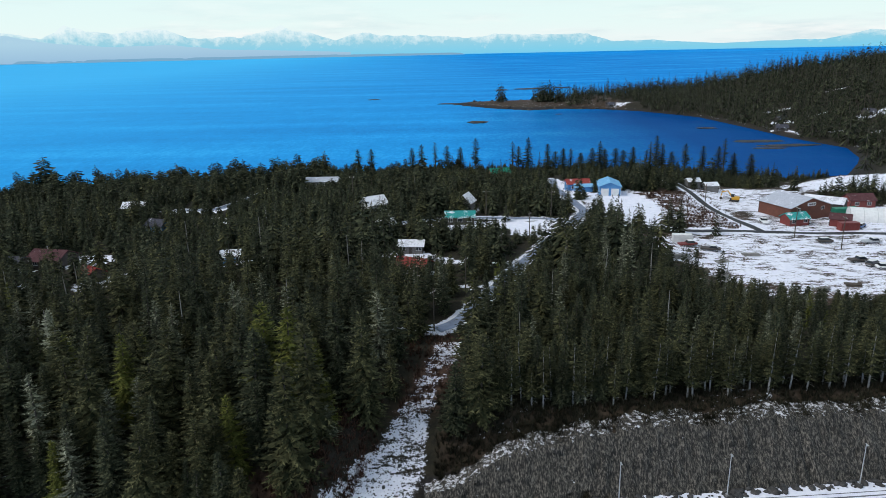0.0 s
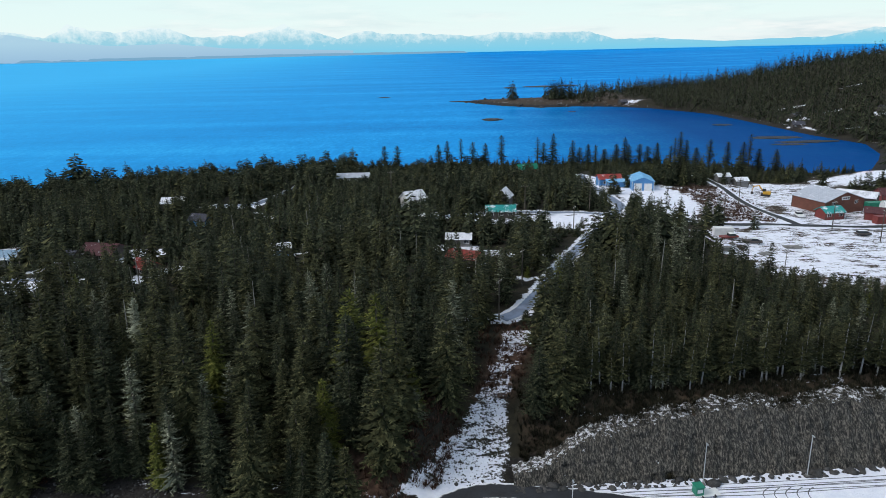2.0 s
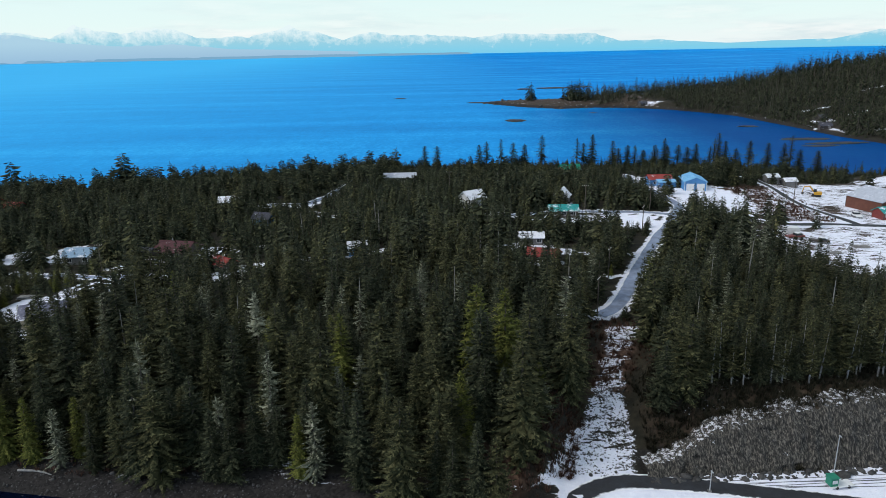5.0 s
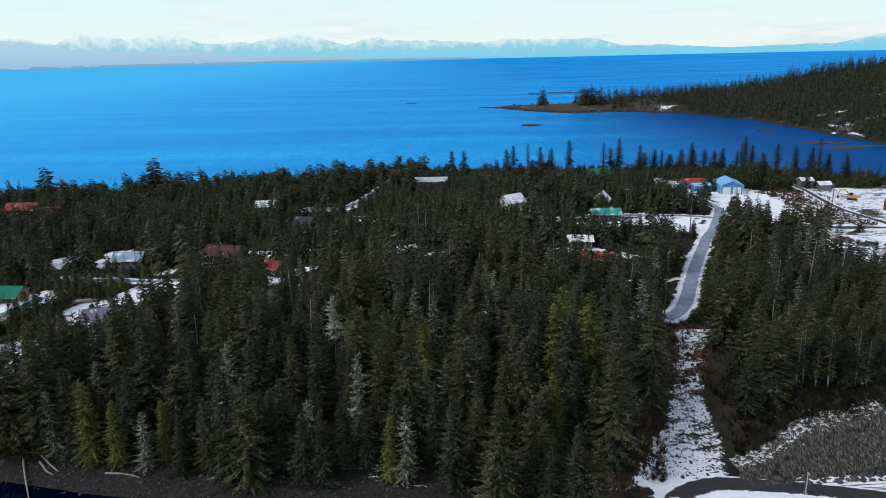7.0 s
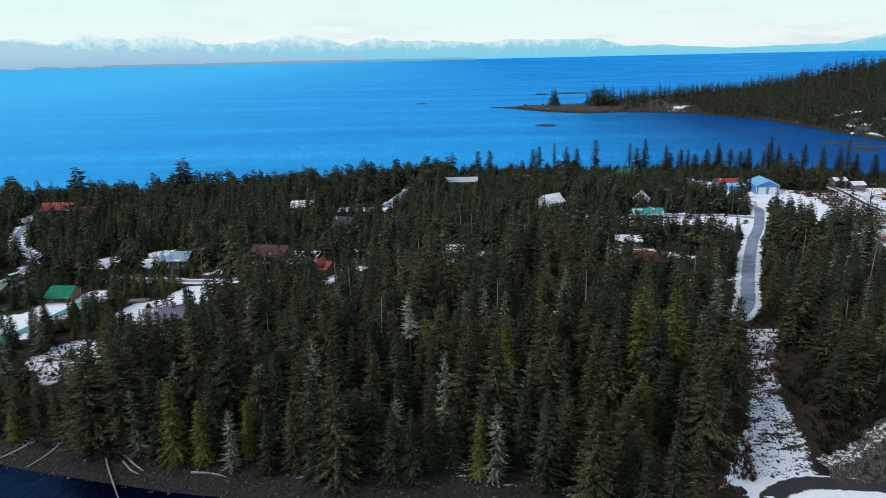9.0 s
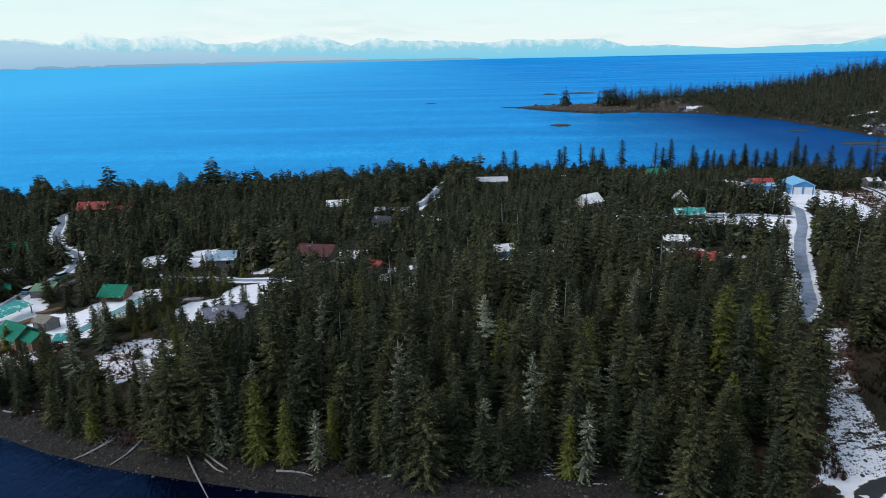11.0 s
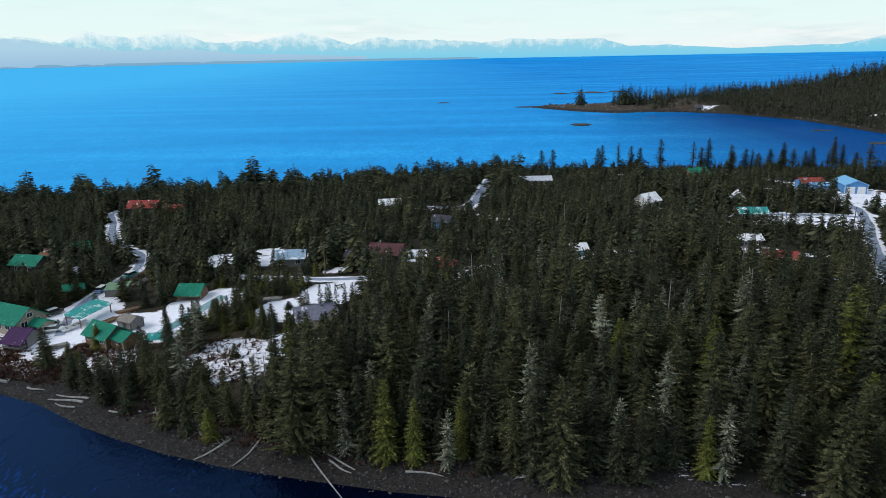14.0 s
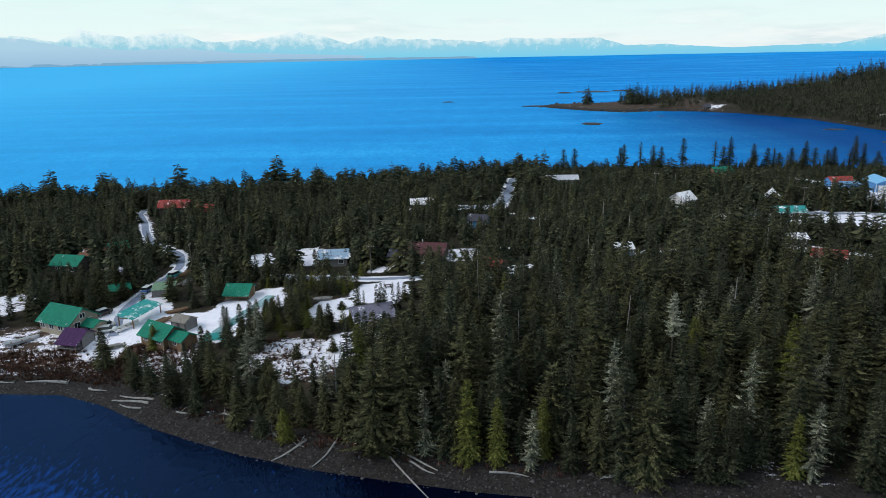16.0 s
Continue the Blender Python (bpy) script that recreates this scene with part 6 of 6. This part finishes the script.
def picnic_table(x, y):
    root = root_at("picnic_table", x, y, 20)
    part("tabletop", box(bmesh.new(), -0.9, -0.4, 0.7, 0.9, 0.4, 0.76), DARK_WALL, root)
    for s in (-1, 1):
        part("bench", box(bmesh.new(), -0.9, s * 0.75 - 0.14, 0.42, 0.9, s * 0.75 + 0.14, 0.47), DARK_WALL, root)
        part("leg", box(bmesh.new(), s * 0.65 - 0.05, -0.8, 0, s * 0.65 + 0.05, 0.8, 0.42), DARK_WALL, root)
        part("brace", box(bmesh.new(), s * 0.65 - 0.05, -0.12, 0.4, s * 0.65 + 0.05, 0.12, 0.7), DARK_WALL, root)
    return tagged(root, "dark wooden picnic table alone on snow", "table")


picnic_table(-124.5, 161.5)


# ---------------------------------------------------------------- single trees that stand out
def snag(x, y, tall_, seed):
    """A dead, bleached trunk with stubs of branches."""
    rr = random.Random(seed)
    root = root_at("dead_tree", x, y, rr.uniform(0, 360))
    lean = rr.uniform(-0.05, 0.05)
    part("trunk", tube(bmesh.new(), [(lean * tall_ * f, 0, -0.4 + (tall_ + 0.4) * f) for f in (0, 0.35, 0.7, 1)], [0.20, 0.16, 0.11, 0.04], 6), DEADWOOD, root)
    bm = bmesh.new()
    for k in range(rr.randint(6, 16)):
        f = rr.uniform(0.4, 0.97)
        a_ = rr.uniform(0, math.tau)
        ln = rr.uniform(0.3, 1.7) * (1.2 - f)
        p = Vector((lean * tall_ * f, 0, tall_ * f))
        tube(bm, [p, p + Vector((math.cos(a_) * ln, math.sin(a_) * ln, rr.uniform(-0.35, 0.25) * ln))], [0.05, 0.012], 3)
    tagged(part("dead_crown", bm, DEADWOOD, root), kind="stuff")
    return tagged(root, "bleached dead tree trunk with stub branches", "dead tree", group="dead trees in the woods")


NEAR_SNAGS = [(-32, 113, 9.5), (-102.6, 133, 11), (-75, 116, 13), (-20, 110, 10), (20, 128, 12), (12, 112, 9), (55, 130, 12), (-130, 108, 9), (-33, 128, 12), (-52, 122, 13), (-96, 113, 13), (40, 118, 10)]
FAR_SNAGS = [(-113.5, 136, 11), (-102, 147, 11), (-33.8, 178, 9), (-62.7, 157, 9), (-41.7, 168, 10), (-17.4, 191, 9), (-21.7, 159, 10), (-25.9, 165, 10), (-32, 171, 10), (-48, 150, 11), (-84, 140, 12), (33, 140, 12), (46, 150, 11), (-90, 155, 10), (-55, 190, 9), (-14, 274, 9), (-70, 175, 9), (28, 160, 10), (-8, 136, 10), (-58, 210, 9), (-80, 200, 9)]
SNAGS = NEAR_SNAGS + FAR_SNAGS
for k, (px, py, tl) in enumerate(SNAGS):
    snag(px, py, tl, k)

PALE_TREE = conifer("pale_tree", 71, 17, 2.0, PALE, "dying conifer with a pale silvery crown", bare=0.52, ragged=0.5, taper=0.55)
PALE_TREE.matrix_basis = pose(-68.7, 107.8, at(-68.7, 107.8)) @ Matrix.Diagonal((1, 1, (23.4 - at(-68.7, 107.8)) / 17.4, 1))
for k, (px, py, kind, top) in enumerate(STANDOUT):
    g = at(px, py)
    s = (top - g) / KIND_TALL[kind] / 1.02
    plant(TREE_KINDS[kind], px, py, g - 0.1, max(s * 1.05, 0.85), s, 47 * k)
plant(TREE_KINDS[2], -182, 126.5, at(-182, 126.5), 0.95, 0.62, 20)

# slim trees with bare pale stems along the edge of the rock cut
EDGE = conifer("edge_hemlock_tree", 91, 11, 1.7, HEMLOCK, "slim hemlock with a long bare pale stem", step=0.6, per=9, fine=0.5, bare=0.30, ragged=0.4)
for o in EDGE.children:
    if o.name.startswith("trunk"):
        o.data.materials[0] = DEADWOOD
for k in range(46):
    px = 9 + 1.62 * k + 0.6 * math.sin(k * 3.1)
    py = float(np.interp(px, CUT_X, CUT_Y)) + 12.4 + 0.9 * math.sin(k * 1.7)
    plant(EDGE, px, py, at(px, py) - 0.1, 1.0, 0.85 + 0.2 * math.sin(k * 2.3), 53 * k, k > 0, 3 * math.sin(k * 5.0))

# the row of tall trees along the sea shore, with clear stems
SHORE = [conifer("shore_spruce_tree", 81, 17, 1.9, SPRUCE, "tall shore spruce with a clear stem and narrow crown", step=0.62, per=8, fine=0.6, bare=0.28, ragged=0.55, taper=0.5, droop=0.5, spray=0.5), conifer("shore_spruce_tree", 82, 17, 2.6, SPRUCE, "tall dense shore spruce standing against the sea", step=0.62, per=9, fine=0.6, bare=0.1, ragged=0.45, taper=0.7, droop=0.45, spray=0.5), conifer("shore_spruce_tree", 83, 17, 1.2, SPRUCE, "thin shore spruce with few short boughs", step=0.75, per=6, fine=0.6, bare=0.35, ragged=0.6, taper=0.5, droop=0.5, spray=0.5)]
for o in SHORE:
    o["group"] = "tall trees along the sea shore"
ROW = [(-47, 15.9), (-40, 16.0), (-19, 16.2), (-14, 17.8), (-7, 18.9), (-1, 17.0), (6, 16.3), (14, 20.5), (33, 18.6), (41, 20.5), (51, 16.9), (55, 13.0), (59, 14.7), (63, 14.3), (74, 14.4), (78, 17.8), (86, 14.1), (95, 14.6), (102, 13.0), (107, 20.1), (115, 11.8), (122, 15.8), (131, 14.4), (142, 18.0), (147, 10.6), (156, 10), (36, 16), (80.5, 14), (104, 17), (139, 14), (110, 16), (90, 13), (68, 12)]
for k, (px, top) in enumerate(ROW):
    y_ = min(352 + 6 * math.sin(k * 2.4), 350 if px > 120 else 362)
    y_ = y_ - max(0, px - 105) * 0.55
    px = px * (y_ + 5) / 357
    top = 64 - (64 - top) * (y_ + 5) / 357
    g = max(at(px, y_), 0.3)
    kind = (0, 0, 2, 0, 1, 0, 1)[k % 7] if px < 30 else (1, 0, 1, 2, 1)[k % 5]
    s = (top - g) / 17
    plant(SHORE[k // 2 if k in (0, 2, 4) else kind], px, y_, g - 0.1, 1.75, s, 61 * k, k not in (0, 2, 4))


# ---------------------------------------------------------------- rocks and brush
def rocks(name, xs, ys, size, mats, label, seed):
    r = np.random.default_rng(seed)
    bm = bmesh.new()
    bmesh.ops.create_icosphere(bm, subdivisions=1, radius=1)
    v0 = np.array([v.co[:] for v in bm.verts])
    f0 = np.array([[v.index for v in f.verts] for f in bm.faces])
    bm.free()
    n = len(xs)
    v = v0[None] * (1 + r.uniform(-0.28, 0.28, (n, len(v0), 1)))
    s = size[:, None, None] * np.stack([r.uniform(0.7, 1.3, n), r.uniform(0.7, 1.3, n), r.uniform(0.4, 0.75, n)], -1)[:, None, :]
    v = v * s
    v[:, :, 0] += xs[:, None]
    v[:, :, 1] += ys[:, None]
    v[:, :, 2] += (height(xs, ys) + size * 0.12)[:, None]
    f = (f0[None] + (np.arange(n) * len(v0))[:, None, None]).reshape(-1, 3)
    return tagged(new(name, mesh_of(name, v.reshape(-1, 3), f, mats)), label, "rocks", kind="stuff")


STONE = worn("shore_stone", (0.018, 0.017, 0.017), (0.085, 0.08, 0.076), 0.8, 0.8, 6)
bx = rng.uniform(-215, -55, 2600)
by = np.interp(bx, [p[0] for p in INLET], [p[1] for p in INLET]) + rng.uniform(-1.5, 8, 2600)
rocks("beach_stones", bx, by, rng.gamma(2.0, 0.05, 2600) + 0.04, [STONE], "grey stones and cobbles on the inlet beach", 1)
tr_y = rng.uniform(83, 104, 800)
tr_x = np.interp(tr_y, [p[1] for p in TRAIL], [p[0] for p in TRAIL]) + rng.uniform(-1, 1, 800) * np.interp(tr_y, (83, 90, 97, 104), (7, 5, 3.2, 3))
rocks("trail_stones", tr_x, tr_y, rng.gamma(2.0, 0.035, 800) + 0.05, [STONE], "dark stones poking through the snow of the trail", 5)
bx, by = rng.uniform(5, 190, 420), rng.uniform(748, 905, 420)
dk = shore_distance(bx, by)
ok = (dk > -7) & (dk < 12)
rocks("point_rocks", bx[ok], by[ok], rng.gamma(2.0, 0.5, 420)[ok] + 0.4, [STONE], "dark rocks round the low point", 2)
tx_ = rng.uniform(-4, 90, 500)
rocks("rock_rubble", tx_, np.interp(tx_, CUT_X, CUT_Y) + rng.uniform(-1.6, 0.2, 500), rng.gamma(2.0, 0.12, 500) + 0.08, [STONE], "broken rock at the foot of the cut", 3)


SKERRY = worn("wet_skerry_rock", (0.006, 0.006, 0.006), (0.028, 0.026, 0.025), 0.3, 0.7, 2)


def islet(x, y, rx, ry, hgt, seed):
    """A low wave-worn skerry."""
    bm = bmesh.new()
    bmesh.ops.create_icosphere(bm, subdivisions=3, radius=1)
    for v in bm.verts:
        k = 1 + 0.35 * noise.fractal(v.co * 2.2 + Vector((seed, 0, 0)), 0.9, 2.0, 4)
        v.co = Vector((v.co.x * rx * k, v.co.y * ry * k, v.co.z * hgt * k))
    me = bpy.data.meshes.new("skerry")
    bm.to_mesh(me)
    bm.free()
    me.materials.append(SKERRY if hgt < 20 else SPRUCE)
    ob = new("skerry", me)
    ob.location = (x, y, -0.1)
    return tagged(ob, "low dark rock skerry awash in the sea", "rock", group="skerries off the point")


for k, (px, py, rx, ry, hg) in enumerate(((27, 634, 9, 9, 1.3), (88, 1143, 12, 10, 1.6), (140, 1165, 30, 18, 1.3), (190, 1178, 16, 10, 1.8), (-103, 972, 9, 6, 0.9), (207, 554, 9, 5, 0.7), (212, 471, 16, 7, 0.6), (222, 448, 20, 6, 0.6), (205, 437, 12, 4, 0.5), (20, 862, 18, 8, 1.6), (2, 866, 14, 6, 1.2), (128, 770, 6, 4, 1.2), (112, 700, 4, 3, 0.5), (1660, 2560, 120, 90, 26))):
    islet(px, py, rx, ry, hg, k * 3.1)

# trees on the point
px_ = np.concatenate([rng.normal(115, 9, 46), rng.normal(66, 5, 7), rng.normal(152, 4, 5)])
py_ = np.concatenate([rng.normal(822, 7, 46), rng.normal(840, 5, 7), rng.normal(818, 4, 5)])
ok = shore_distance(px_, py_) > 6
px_, py_ = px_[ok], py_[ok]
forest("point_trees", px_, py_, height(px_, py_), rng.uniform(13, 24, len(px_)), FAR, MATS, (0.5, 0.2, 0.3), "clump of dark spruces on the low point")


def shrubs(name, xs, ys, size, label, mat_):
    """Bare twiggy bushes: each a burst of thin blades."""
    n, k = len(xs), 16
    a_ = rng.uniform(0, math.tau, (n, k))
    out = rng.uniform(0.25, 0.9, (n, k)) * size[:, None]
    up = rng.uniform(0.5, 1.1, (n, k)) * size[:, None]
    w = 0.055 * size[:, None]
    z0 = height(xs, ys)
    c, s = np.cos(a_), np.sin(a_)
    bx_, by_ = xs[:, None] + 0.25 * out * c, ys[:, None] + 0.25 * out * s
    p0 = np.stack([bx_ - s * w, by_ + c * w, z0[:, None] - 0.05 + 0 * a_], -1)
    p1 = np.stack([bx_ + s * w, by_ - c * w, z0[:, None] - 0.05 + 0 * a_], -1)
    p2 = np.stack([xs[:, None] + out * c, ys[:, None] + out * s, z0[:, None] + up], -1)
    v = np.stack([p0, p1, p2], 2).reshape(-1, 3)
    return tagged(new(name, mesh_of(name, v, np.arange(len(v)).reshape(-1, 3), [mat_])), label, "bushes", kind="stuff")


sx_, sy_ = [], []
for x0, x1, y0, y1, n in ((-215, -160, 119, 134, 2600), (-160, -70, 86, 112, 2600), (-2, 90, 91, 103, 4200), (-3, 22, 84, 98, 1500), (-24, -12, 82, 106, 1100), (-150, -130, 112, 132, 260), (74, 98, 214, 260, 900), (-9, 5, 101, 124, 420), (-32, -20, 70, 86, 200)):
    sx_.append(rng.uniform(x0, x1, n))
    sy_.append(rng.uniform(y0, y1, n))
sx_, sy_ = np.concatenate(sx_), np.concatenate(sy_)
d_ = shore_distance(sx_, sy_)
tm = np.interp(sy_, [p[1] for p in TRAIL], [p[0] for p in TRAIL])
o_ = open_ground(sx_, sy_)
ok = (d_ > 4.2) & (near_road(sx_, sy_) > 0.8) & ~((np.abs(sx_ - tm) < 3.2) & (sy_ < 101)) & ((o_[1] < 0.7) | (rng.random(sx_.shape) < 0.12)) & ((d_ < 14) | (o_[2] > 0.25) | (sx_ > -24))
sx_, sy_ = sx_[ok], sy_[ok]
bank_side = (sx_ > -5) & (sy_ < 105)
shrubs("brush", sx_[~bank_side], sy_[~bank_side], rng.uniform(0.35, 1.15, int((~bank_side).sum())), "reddish-brown leafless brush along the banks", SHRUB)
HEATH = foliage("heath", (0.013, 0.013, 0.009), (0.034, 0.032, 0.020), (0.085, 0.072, 0.048))
shrubs("heath", sx_[bank_side], sy_[bank_side], rng.uniform(0.4, 1.2, int(bank_side.sum())), "dark olive heath and scrub above the rock cut", HEATH)

# young trees that have come up between the houses and along the clearings
homes = np.array([o.matrix_basis.translation[:2] for o in scene.objects if o.parent is None and o.get("category") in ("house", "shelter", "car", "log pile", "boat", "pipes", "table", "container", "tent", "excavator")])
yx, yy = scatter(-230, 150, 112, 265, 5.2)
yo = open_ground(yx, yy)
hd_ = np.min(np.hypot(yx[:, None] - homes[None, :, 0], yy[:, None] - homes[None, :, 1]), axis=1)
court = np.hypot(yx + 126, yy - 157) < 8
yard = (yx > 52) & (yy > 150)
ok = (yo[0] >= 0.35) & (hd_ > 6.5) & (near_road(yx, yy) > 1.5) & ~court & ~yard & (shore_distance(yx, yy) > 9) & (rng.random(yx.shape) < 0.30)
yx, yy = yx[ok], yy[ok]
forest("young_trees", yx, yy, height(yx, yy), rng.uniform(1.6, 4.2, yx.shape), MID, MATS, (0.2, 0.25, 0.15, 0.2, 0.0, 0.2), "young conifers scattered between houses and clearings")
sx_, sy_ = scatter(-160, -132, 138, 176, 2.3)
so = open_ground(sx_, sy_)
hd_ = np.min(np.hypot(sx_[:, None] - homes[None, :, 0], sy_[:, None] - homes[None, :, 1]), axis=1)
ok = (so[0] < 0.5) & (hd_ > 5) & (near_road(sx_, sy_) > 0.8) & (rng.random(sx_.shape) < 0.85)
sx_, sy_ = sx_[ok], sy_[ok]
forest("saplings", sx_, sy_, height(sx_, sy_), rng.uniform(2.2, 4.6, sx_.shape), MID, MATS, (0.1, 0.25, 0.05, 0.2, 0.0, 0.4), "dense yellow-green young conifers beside the snowy court")
